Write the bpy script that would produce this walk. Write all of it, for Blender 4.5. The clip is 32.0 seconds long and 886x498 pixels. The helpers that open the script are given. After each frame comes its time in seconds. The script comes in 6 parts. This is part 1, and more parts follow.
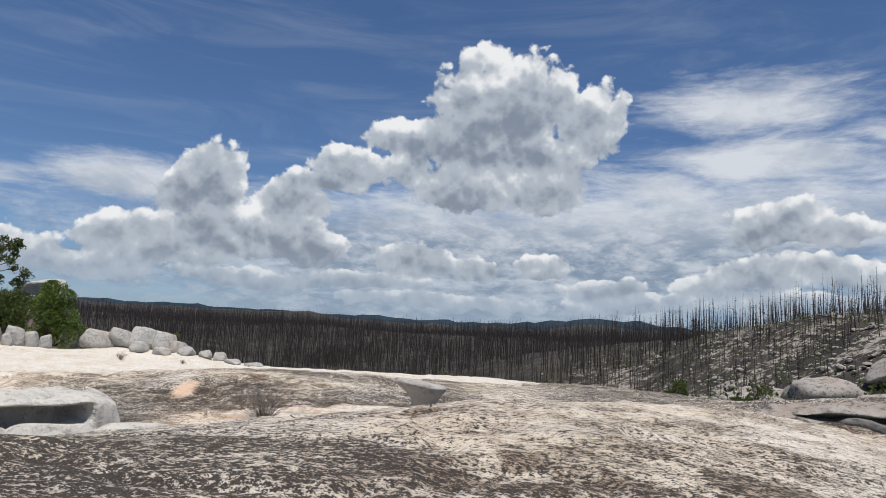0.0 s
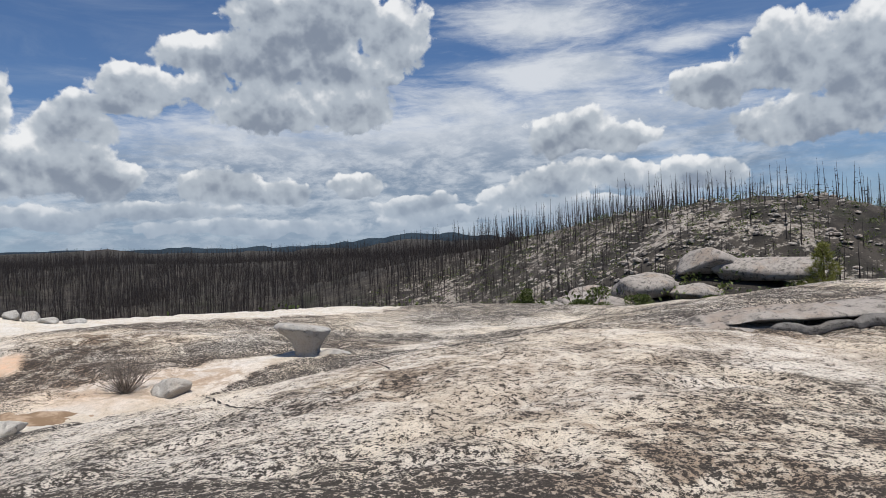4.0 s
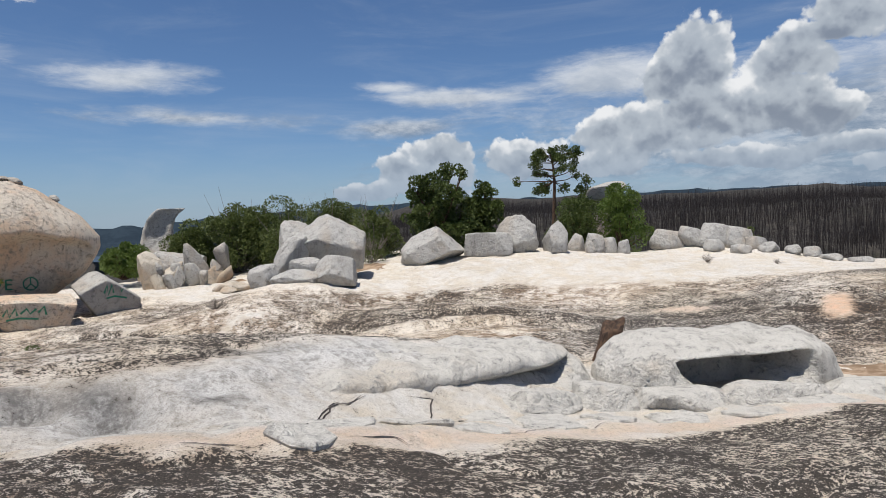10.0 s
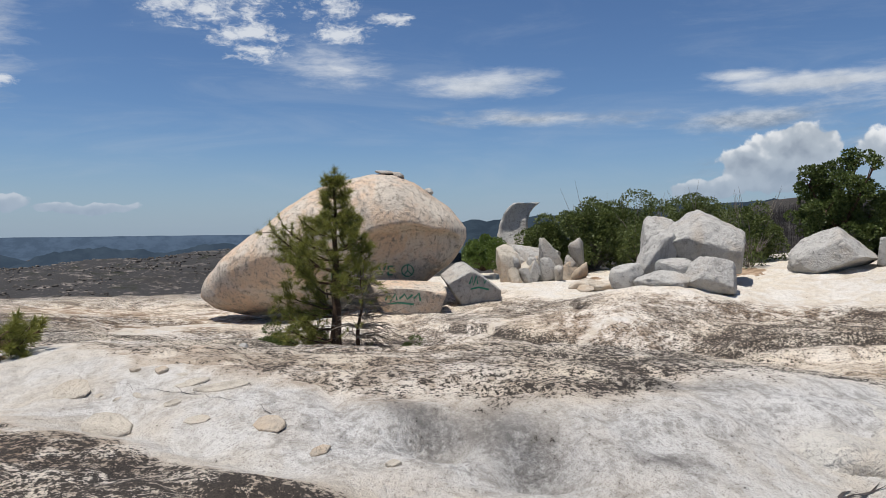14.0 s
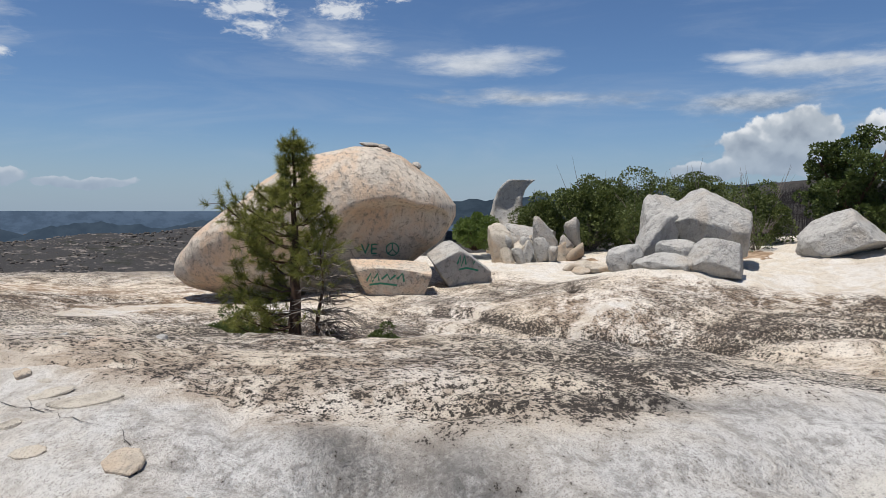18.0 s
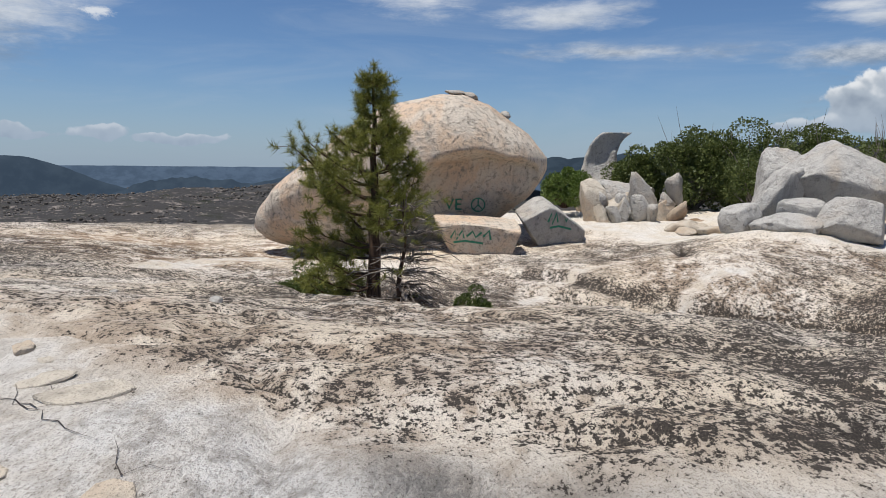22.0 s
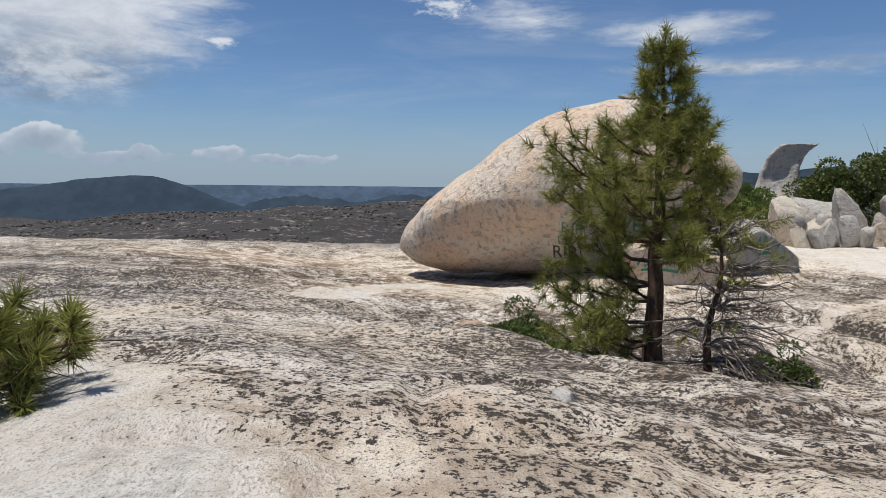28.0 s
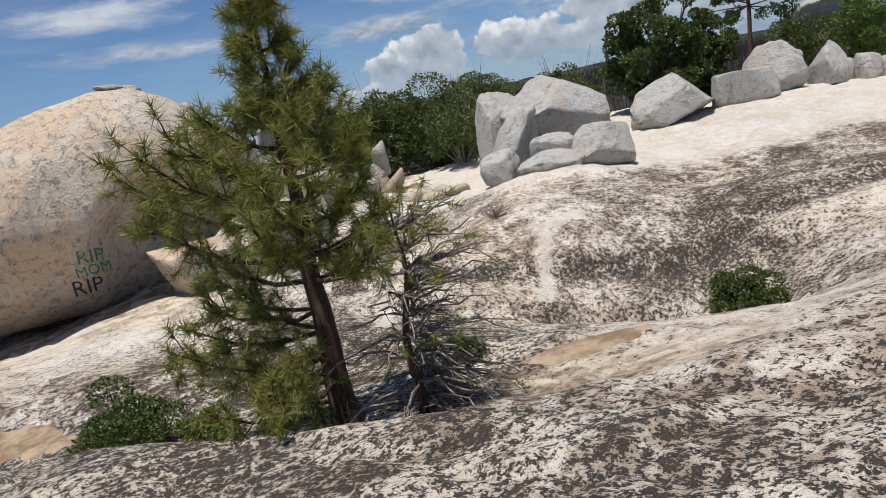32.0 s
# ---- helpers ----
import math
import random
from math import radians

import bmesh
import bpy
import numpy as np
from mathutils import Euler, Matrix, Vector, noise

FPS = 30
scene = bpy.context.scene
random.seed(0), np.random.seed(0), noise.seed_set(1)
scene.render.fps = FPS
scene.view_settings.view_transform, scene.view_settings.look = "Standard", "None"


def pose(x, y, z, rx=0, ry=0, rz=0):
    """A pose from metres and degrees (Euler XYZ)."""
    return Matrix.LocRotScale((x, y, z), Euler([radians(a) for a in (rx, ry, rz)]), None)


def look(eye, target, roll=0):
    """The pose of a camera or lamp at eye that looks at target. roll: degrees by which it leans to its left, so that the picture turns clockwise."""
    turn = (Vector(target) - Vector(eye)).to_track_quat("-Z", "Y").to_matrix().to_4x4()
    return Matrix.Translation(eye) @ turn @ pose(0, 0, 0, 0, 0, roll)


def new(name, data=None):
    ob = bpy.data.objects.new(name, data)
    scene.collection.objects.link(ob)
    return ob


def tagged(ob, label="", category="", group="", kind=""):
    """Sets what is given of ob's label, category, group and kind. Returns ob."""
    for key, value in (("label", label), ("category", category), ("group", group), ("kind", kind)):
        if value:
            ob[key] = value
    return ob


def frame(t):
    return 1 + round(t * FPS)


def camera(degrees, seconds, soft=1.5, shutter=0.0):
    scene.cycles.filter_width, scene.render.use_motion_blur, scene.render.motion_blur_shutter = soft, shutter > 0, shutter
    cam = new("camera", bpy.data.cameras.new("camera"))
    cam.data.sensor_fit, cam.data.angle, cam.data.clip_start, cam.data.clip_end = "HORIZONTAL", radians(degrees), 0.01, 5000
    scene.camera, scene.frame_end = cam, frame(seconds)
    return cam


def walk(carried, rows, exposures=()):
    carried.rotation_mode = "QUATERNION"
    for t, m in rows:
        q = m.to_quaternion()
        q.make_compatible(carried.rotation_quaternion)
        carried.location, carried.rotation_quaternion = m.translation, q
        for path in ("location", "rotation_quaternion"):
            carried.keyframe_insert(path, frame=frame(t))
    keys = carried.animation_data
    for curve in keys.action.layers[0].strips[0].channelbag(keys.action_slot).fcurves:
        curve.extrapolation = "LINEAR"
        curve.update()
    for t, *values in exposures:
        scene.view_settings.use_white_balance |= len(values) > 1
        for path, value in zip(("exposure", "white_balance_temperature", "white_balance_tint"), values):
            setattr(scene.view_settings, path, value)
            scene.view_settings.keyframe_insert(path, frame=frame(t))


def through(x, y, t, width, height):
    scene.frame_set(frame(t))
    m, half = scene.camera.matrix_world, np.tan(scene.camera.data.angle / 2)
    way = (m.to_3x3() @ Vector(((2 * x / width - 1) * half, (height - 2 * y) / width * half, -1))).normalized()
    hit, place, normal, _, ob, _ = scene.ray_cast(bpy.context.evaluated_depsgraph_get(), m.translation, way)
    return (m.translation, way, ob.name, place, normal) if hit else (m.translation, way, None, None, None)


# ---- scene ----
cam = camera(66.3, 32.0, 0.5)

# seconds, eye x y z, yaw, pitch, lean
PATH = (
    (0, 0.000, -0.000, 1.500, 6.03, 7.87, 2.84),
    (0.5, -0.326, 0.207, 1.616, -0.32, 5.29, 0.32),
    (1, -0.638, 0.491, 1.711, -0.00, 3.39, -0.58),
    (1.5, -0.951, 0.693, 1.759, -3.65, 2.67, 1.65),
    (2, -1.219, 0.939, 1.854, -9.57, 1.73, -0.58),
    (2.5, -1.523, 1.207, 1.912, -12.49, 0.55, -0.57),
    (4.5, -2.632, 2.313, 1.979, -7.85, 1.66, -2.41),
    (5, -2.891, 2.421, 1.991, -4.39, 2.19, -0.84),
    (5.5, -3.118, 2.519, 1.989, 0.43, 1.61, -1.72),
    (6, -3.322, 2.654, 1.993, 5.33, -1.59, -2.60),
    (6.5, -3.543, 2.814, 1.996, 10.80, 0.68, -1.63),
    (7, -3.902, 3.023, 2.019, 18.38, 0.84, -0.66),
    (7.5, -4.249, 3.105, 2.032, 22.66, 0.94, -0.38),
    (8, -4.674, 3.183, 2.040, 27.39, -0.63, -1.58),
    (8.5, -5.130, 3.309, 2.043, 32.29, -0.56, -1.29),
    (9, -5.627, 3.428, 2.056, 38.01, -1.12, -0.05),
    (9.5, -6.012, 3.486, 2.058, 43.13, -1.93, -0.63),
    (10, -6.419, 3.513, 2.082, 46.21, -2.10, -2.00),
    (10.5, -6.954, 3.569, 2.077, 51.08, -0.92, -1.10),
    (11, -7.531, 3.605, 2.051, 60.08, 0.44, -0.47),
    (11.5, -7.911, 3.593, 2.016, 63.68, -1.85, -0.79),
    (12, -8.289, 3.558, 2.027, 66.21, -4.54, -1.76),
    (12.5, -8.670, 3.573, 2.034, 71.11, -3.16, -0.81),
    (13, -8.934, 3.604, 2.069, 73.67, -3.13, 1.43),
    (13.5, -9.181, 3.618, 2.074, 73.84, -1.97, -0.85),
    (15.5, -10.049, 4.076, 2.010, 73.51, -0.43, 1.00),
    (16, -10.285, 4.183, 2.027, 73.47, -0.36, -0.89),
    (16.5, -10.493, 4.321, 2.005, 74.07, 1.44, 0.53),
    (17, -10.701, 4.485, 1.995, 76.46, -1.82, 0.73),
    (17.5, -10.903, 4.583, 1.969, 75.18, -2.84, 1.10),
    (18, -11.138, 4.708, 1.946, 73.62, -3.50, 0.18),
    (18.5, -11.399, 4.846, 1.893, 76.21, -0.75, 0.73),
    (19, -11.653, 4.930, 1.852, 76.95, -1.19, 1.14),
    (19.5, -11.923, 4.988, 1.829, 79.04, -1.66, 0.31),
    (20, -12.181, 5.068, 1.777, 84.51, -0.69, 0.03),
    (20.5, -12.426, 5.083, 1.787, 89.15, -1.93, 0.43),
    (21, -12.626, 5.009, 1.788, 88.86, -2.03, -0.04),
    (21.5, -12.827, 4.948, 1.774, 86.55, -3.59, -0.85),
    (22, -13.068, 4.898, 1.728, 80.38, -7.09, 0.63),
    (22.5, -13.383, 4.771, 1.741, 82.14, -5.41, -1.11),
    (23, -13.726, 4.581, 1.718, 83.60, -4.28, -1.77),
    (23.5, -14.067, 4.390, 1.718, 85.32, -6.30, -1.28),
    (24, -14.477, 4.207, 1.717, 90.37, -2.95, -0.40),
    (24.5, -14.848, 3.988, 1.714, 94.79, -2.42, -1.28),
    (25, -15.183, 3.811, 1.714, 92.47, -2.91, -2.89),
    (25.5, -15.488, 3.605, 1.678, 93.27, -2.69, -2.51),
    (27.5, -16.516, 2.907, 1.542, 90.24, -2.87, -0.70),
    (28, -16.762, 2.765, 1.520, 88.94, -5.56, 0.62),
    (28.5, -17.048, 2.633, 1.466, 78.92, -6.63, 0.41),
    (29, -17.378, 2.501, 1.440, 71.53, -9.73, 1.94),
    (29.5, -17.868, 2.387, 1.485, 72.36, -6.68, -1.26),
    (30, -18.209, 2.258, 1.494, 69.51, -5.82, -1.77),
    (30.5, -18.531, 2.153, 1.535, 58.11, -8.84, -1.97),
    (31, -18.919, 2.207, 1.647, 50.49, -5.24, -4.10),
    (31.5, -19.276, 2.226, 1.734, 51.02, -7.31, -6.23),
    (32, -19.593, 2.202, 1.853, 48.12, -10.60, -10.94),
)


def eye_pose(x, y, z, yaw, pitch, lean):
    return pose(x, y, z, 0, 0, yaw) @ pose(0, 0, 0, 90 + pitch) @ pose(0, 0, 0, 0, 0, lean)


walk(cam, [(t, eye_pose(*p)) for t, *p in PATH])

from mathutils.bvhtree import BVHTree

# ---- light and sky ----
SUN_EL, SUN_DIR = radians(74), Vector((0.28, -0.96, 0)).normalized()
sun_data = bpy.data.lights.new("sun", "SUN")
sun_data.energy, sun_data.angle, sun_data.color = 5.0, radians(0.6), (1.0, 0.95, 0.88)
sun = new("sun", sun_data)
sun_from = Vector((SUN_DIR.x * math.cos(SUN_EL), SUN_DIR.y * math.cos(SUN_EL), math.sin(SUN_EL)))
sun.matrix_world = look(sun_from * 60, (0, 0, 0))
scene.view_settings.exposure = 0.0


class Nodes:
    """A short way to write shader nodes."""

    def __init__(self, tree):
        self.tree = tree

    def put(self, kind, inputs=(), out=0, **props):
        n = self.tree.nodes.new(kind)
        for k, v in props.items():
            setattr(n, k, v)
        for k, v in dict(inputs).items():
            if hasattr(v, "is_output"):
                self.tree.links.new(v, n.inputs[k])
            else:
                n.inputs[k].default_value = v
        return n.outputs[out] if out is not None else n

    def math(self, op, a, b=0.0, c=0.0, clamp=False):
        return self.put("ShaderNodeMath", {0: a, 1: b, 2: c}, operation=op, use_clamp=clamp)

    def vec(self, op, a, b=(0, 0, 0), out=0):
        return self.put("ShaderNodeVectorMath", {0: a, 1: b}, out=out, operation=op)

    def scale(self, a, s):
        return self.put("ShaderNodeVectorMath", {0: a, "Scale": s}, operation="SCALE")

    def noise(self, vector, scale, detail=4.0, rough=0.55, warp=0.0, out=0):
        return self.put("ShaderNodeTexNoise", {"Vector": vector, "Scale": scale, "Detail": detail, "Roughness": rough, "Distortion": warp}, out=out)

    def voronoi(self, vector, scale, feature="F1", smooth=0.6, out=0, rand=1.0):
        n = self.put("ShaderNodeTexVoronoi", {"Vector": vector, "Scale": scale, "Randomness": rand}, out=None, feature=feature)
        if feature == "SMOOTH_F1":
            n.inputs["Smoothness"].default_value = smooth
        return n.outputs[out]

    def ramp(self, value, lo, hi, to0=0.0, to1=1.0, smooth=True):
        return self.put("ShaderNodeMapRange", {"Value": value, "From Min": lo, "From Max": hi, "To Min": to0, "To Max": to1},
                        interpolation_type="SMOOTHSTEP" if smooth else "LINEAR")

    def mix(self, fac, a, b, blend="MIX"):
        n = self.put("ShaderNodeMix", out=None, data_type="RGBA", blend_type=blend)
        for socket, v in ((n.inputs[0], fac), (n.inputs[6], a), (n.inputs[7], b)):
            if hasattr(v, "is_output"):
                self.tree.links.new(v, socket)
            else:
                socket.default_value = (*v, 1) if isinstance(v, tuple) and len(v) == 3 else v
        return n.outputs[2]


world = bpy.data.worlds.new("world")
scene.world = world
world.use_nodes = True
world.node_tree.nodes.clear()
w = Nodes(world.node_tree)

# azimuth (degrees to the left of +y), elevation, half width, half height, weight
TOWERS = (
    (1.0, 19.7, 6.0, 4.5, 1.0), (-6.0, 18.7, 3.0, 2.7, 0.9), (9.2, 17.1, 4.2, 1.7, 0.9), (4.4, 17.0, 4.2, 2.7, 0.9), (-1.9, 15.8, 4.4, 1.9, 0.9),
    (4.4, 13.4, 4.4, 2.3, 0.9), (-2.8, 13.0, 3.8, 1.9, 0.9), (25.2, 12.4, 2.5, 2.7, 1.0), (26.5, 10.6, 3.0, 1.9, 0.9), (19.1, 11.1, 3.2, 1.6, 0.9),
    (14.3, 14.0, 3.7, 1.8, 0.9), (9.2, 14.4, 2.1, 1.5, 0.9), (17.0, 12.7, 3.0, 0.9, 0.8), (-20.2, 10.4, 3.6, 1.8, 0.9), (-24.1, 9.6, 3.0, 1.2, 0.9),
)
BANKS = (
    (23.7, 8.6, 3.0, 1.9, 0.9), (20.4, 8.3, 3.6, 2.1, 0.9), (16.9, 7.1, 3.0, 1.4, 0.9), (31.6, 7.1, 3.0, 1.9, 0.9), (27.4, 7.6, 2.6, 1.7, 0.9),
    (28.5, 6.3, 4.4, 1.2, 0.8), (-31.9, 12.9, 3.8, 1.5, 0.9), (-37.0, 14.1, 3.6, 2.9, 1.0), (-37.5, 9.5, 4.0, 1.6, 0.9), (-43.0, 13.0, 5.0, 4.0, 1.0),
    (8.7, 6.8, 3.0, 1.3, 0.9), (4.0, 6.2, 3.0, 1.1, 0.9), (-2.7, 6.7, 2.1, 1.0, 0.9), (-19.2, 6.2, 4.3, 1.6, 0.9), (-15.7, 5.2, 2.5, 1.2, 0.9),
    (-23.8, 6.8, 3.4, 1.2, 0.9), (-29.5, 6.0, 4.0, 1.4, 0.9),
)
ROWS = (
    (-7.0, 5.0, 3.6, 0.8, 0.8), (13.3, 4.9, 5.6, 0.7, 0.7), (6.4, 3.5, 9.0, 0.7, 0.7), (-10.2, 3.8, 6.0, 0.7, 0.7), (22.0, 4.4, 6.0, 0.8, 0.7), (-22.0, 4.2, 7.0, 0.8, 0.7),
    (46.6, 6.1, 2.9, 1.5, 1.0), (47.4, 4.1, 4.0, 1.5, 0.9), (38.8, 5.2, 3.4, 1.7, 0.9), (32.9, 4.9, 3.8, 1.2, 0.9), (49.8, 4.8, 2.0, 1.0, 0.9), (52.5, 2.9, 2.6, 0.8, 0.8),
    (123.3, 2.5, 2.0, 0.7, 0.9), (119.6, 2.7, 2.4, 0.9, 0.9), (112.5, 2.2, 1.4, 0.6, 0.8), (107.0, 2.1, 2.2, 0.6, 0.8), (101.0, 1.8, 3.2, 0.35, 0.7), (114.2, 2.0, 5.0, 0.35, 0.7),
)
STRATUS = (
    (-18.8, 19.0, 9.0, 2.7, 1.0), (-19.5, 15.0, 9.5, 2.2, 1.0), (31.5, 11.4, 6.2, 2.0, 1.2), (-29.6, 16.6, 6.0, 1.0, 0.8), (-12.7, 12.9, 7.5, 2.0, 0.9),
    (44.8, 10.4, 7.6, 0.8, 1.0), (49.5, 8.0, 6.0, 0.8, 0.9), (50.2, 11.2, 2.4, 0.5, 0.7), (38.7, 5.6, 5.5, 1.8, 0.8), (70.3, 11.9, 5.6, 1.0, 0.75),
    (83.0, 13.6, 4.2, 1.6, 0.55), (118.1, 13.3, 11.5, 6.4, 1.25), (119.6, 8.4, 10.0, 3.6, 0.9), (0.0, 6.0, 44.0, 7.5, 1.25), (-14.0, 9.0, 28.0, 6.5, 1.1), (66.0, 9.0, 10.0, 0.5, 0.5),
)
FLAKES = (
    (92.5, 17.2, 5.2, 1.7, 0.9), (83.0, 18.2, 3.0, 1.5, 0.9), (89.5, 15.4, 3.4, 1.2, 0.9), (82.4, 15.8, 2.6, 0.9, 0.85), (89.0, 14.0, 3.0, 0.8, 0.8), (78.0, 17.0, 2.2, 0.5, 0.7), (106.8, 10.9, 1.2, 0.7, 0.8),
)


def cloud_group(name, blobs, kind):
    """Density of a kind of cloud in a direction; its relief; and how high in its cloud a direction lies, from -1 to 1."""
    tree = bpy.data.node_groups.new(name, "ShaderNodeTree")
    tree.interface.new_socket("Way", in_out="INPUT", socket_type="NodeSocketVector")
    for out in ("Density", "Shape", "Level"):
        tree.interface.new_socket(out, in_out="OUTPUT", socket_type="NodeSocketFloat")
    n = Nodes(tree)
    way = n.put("NodeGroupInput")
    bent = n.vec("ADD", way, n.scale(n.vec("SUBTRACT", n.noise(way, 9.0, 3, out=1), (0.5, 0.5, 0.5)), 0.045 if kind == "heap" else 0.02))
    xyz = n.put("ShaderNodeSeparateXYZ", {0: bent}, out=None)
    az = n.math("MULTIPLY", n.math("ARCTAN2", n.math("MULTIPLY", xyz.outputs[0], -1.0), xyz.outputs[1]), 57.2958)
    el = n.math("MULTIPLY", n.math("ARCSINE", xyz.outputs[2]), 57.2958)
    best = share = level = None
    for a, e, ra, re, weight in blobs:
        u = n.math("DIVIDE", n.math("SUBTRACT", az, a), ra)
        v = n.math("DIVIDE", n.math("SUBTRACT", el, e), re)
        d = n.math("MULTIPLY_ADD", n.math("SQRT", n.math("MULTIPLY_ADD", u, u, n.math("MULTIPLY", v, v))), -weight, weight)
        best = d if best is None else n.math("SMOOTH_MAX", best, d, 0.12)
        if kind == "heap":
            k = n.math("POWER", n.math("MAXIMUM", n.math("ADD", d, 0.35), 0.0), 2.0)
            share = k if share is None else n.math("ADD", share, k)
            level = n.math("MULTIPLY", k, v) if level is None else n.math("MULTIPLY_ADD", k, v, level)
    best = n.math("MAXIMUM", best, -1.2)
    if kind == "heap":
        drift = n.vec("ADD", way, n.scale(n.vec("SUBTRACT", n.noise(way, 30.0, 3, out=1), (0.5, 0.5, 0.5)), 0.022))
        lumps = n.math("SUBTRACT", 0.42, n.voronoi(drift, 24.0, "SMOOTH_F1", 0.6))
        knobs = n.math("SUBTRACT", 0.42, n.voronoi(drift, 56.0, "SMOOTH_F1", 0.6))
        puffs = n.math("SUBTRACT", 0.42, n.voronoi(drift, 130.0, "SMOOTH_F1", 0.6))
        shape = n.math("MULTIPLY_ADD", knobs, 0.36, n.math("MULTIPLY_ADD", lumps, 0.55, n.math("MULTIPLY", puffs, 0.12)))
        frill = n.math("MULTIPLY", n.math("SUBTRACT", n.noise(way, 110.0, 5, 0.6), 0.5), 0.28)
        d = n.math("ADD", n.math("ADD", n.math("MULTIPLY", best, 0.95), shape), n.math("ADD", frill, 0.20))
        level = n.math("DIVIDE", level, n.math("ADD", share, 0.001))
    else:
        flat = n.vec("MULTIPLY", way, (1.0, 1.0, 4.5 if kind == "veil" else 2.2))
        soft = n.math("SUBTRACT", n.noise(flat, 6.0 if kind == "veil" else 26.0, 6, 0.6, 0.4), 0.5)
        wisp = n.math("SUBTRACT", n.noise(flat, 22.0 if kind == "veil" else 70.0, 6, 0.65, 0.6), 0.5)
        d = n.math("ADD", best, n.math("MULTIPLY_ADD", soft, 1.5 if kind == "veil" else 2.6, n.math("MULTIPLY", wisp, 0.8 if kind == "veil" else 1.6)))
        shape, level = d, best
    end = n.put("NodeGroupOutput", out=None)
    for k, socket in enumerate((d, shape, level)):
        tree.links.new(socket, end.inputs[k])
    return tree


cumulus, stratus = cloud_group("cumulus", TOWERS + BANKS + ROWS, "heap"), cloud_group("stratus", STRATUS, "veil")
flakes = cloud_group("flakes", FLAKES, "flake")
way = w.vec("NORMALIZE", w.put("ShaderNodeTexCoord"))
sky = w.put("ShaderNodeTexSky", sky_type="NISHITA", sun_disc=False, sun_elevation=SUN_EL,
            sun_rotation=math.atan2(SUN_DIR.x, SUN_DIR.y), altitude=900.0, air_density=1.0, dust_density=0.6, ozone_density=2.5)
blue = w.vec("MULTIPLY", sky, (0.059, 0.072, 0.088))


def density(group, offset=(0, 0, 0)):
    n = w.put("ShaderNodeGroup", out=None)
    n.node_tree = group
    world.node_tree.links.new(w.vec("NORMALIZE", w.vec("ADD", way, offset)) if any(offset) else way, n.inputs[0])
    return n.outputs


heap, form, level = density(cumulus)
_, form_up, _ = density(cumulus, (0.004, 0.0, 0.016))
veil, flake = density(stratus)[0], density(flakes)[0]
height = w.put("ShaderNodeSeparateXYZ", {0: way}, out=2)
# tops face the sun and are white, bases are grey
lit = w.math("MULTIPLY_ADD", level, 0.26, w.math("MULTIPLY", w.math("SUBTRACT", form, form_up), 0.9))
lit = w.math("ADD", lit, w.math("MULTIPLY", w.math("SUBTRACT", w.noise(way, 14.0, 6, 0.55), 0.5), 0.9))
lit = w.math("ADD", lit, w.ramp(heap, 0.0, 0.9, 0.10, -0.20, False))
heap_white = w.mix(w.ramp(lit, -0.42, 0.04), (0.23, 0.27, 0.34), (0.44, 0.49, 0.55))
heap_white = w.mix(w.ramp(lit, 0.0, 0.40), heap_white, (0.86, 0.87, 0.88))
heap_white = w.mix(w.ramp(height, 0.03, 0.13, 0.45, 0.0), heap_white, (0.44, 0.51, 0.60))
rows = w.noise(w.vec("MULTIPLY", way, (1.0, 1.0, 2.6)), 26.0, 7, 0.62, 0.3)
mottle = w.noise(w.vec("MULTIPLY", way, (1.0, 1.0, 2.2)), 9.0, 7, 0.64, 0.3)
veil_white = w.mix(w.ramp(w.math("ADD", w.math("MULTIPLY", mottle, 0.5), w.math("MULTIPLY", rows, 0.5)), 0.40, 0.62), (0.22, 0.28, 0.37), (0.58, 0.62, 0.67))
veil_white = w.mix(w.ramp(height, 0.12, 0.22), veil_white, w.mix(w.ramp(mottle, 0.3, 0.6), (0.50, 0.55, 0.62), (0.72, 0.75, 0.79)))
streak = w.noise(w.vec("MULTIPLY", way, (1.0, 1.0, 6.0)), 3.4, 7, 0.62, 0.8)
colour = w.mix(w.ramp(streak, 0.42, 0.78, 0.0, 0.17), blue, (0.50, 0.56, 0.64))
colour = w.mix(w.ramp(veil, -0.25, 0.75, 0.0, 0.88), colour, veil_white)
colour = w.mix(w.ramp(flake, 0.0, 0.9, 0.0, 0.85), colour, (0.74, 0.77, 0.81))
colour = w.mix(w.ramp(heap, 0.0, 0.17, 0.0, 0.96), colour, heap_white)
haze = w.ramp(height, -0.02, 0.14, 0.75, 0.0)
colour = w.mix(haze, colour, (0.30, 0.39, 0.51))
back = w.put("ShaderNodeBackground", {"Color": colour, "Strength": 1.0})
world.node_tree.links.new(back, w.put("ShaderNodeOutputWorld", out=None).inputs[0])


# ---- materials ----
def material(name):
    m = bpy.data.materials.new(name)
    m.use_nodes = True
    return m, Nodes(m.node_tree), m.node_tree.nodes["Principled BSDF"]


def finish(m, n, bsdf, colour, rough=0.9, height=None, strength=0.4, reach=0.02, spec=0.2):
    for key, v in (("Base Color", colour), ("Roughness", rough)):
        if hasattr(v, "is_output"):
            m.node_tree.links.new(v, bsdf.inputs[key])
        else:
            bsdf.inputs[key].default_value = (*v, 1) if key == "Base Color" else v
    bsdf.inputs["Specular IOR Level"].default_value = spec
    if height is not None:
        b = n.put("ShaderNodeBump", {"Height": height, "Strength": strength, "Distance": reach})
        m.node_tree.links.new(b, bsdf.inputs["Normal"])
    return m


def place_of(n):
    return n.put("ShaderNodeNewGeometry")


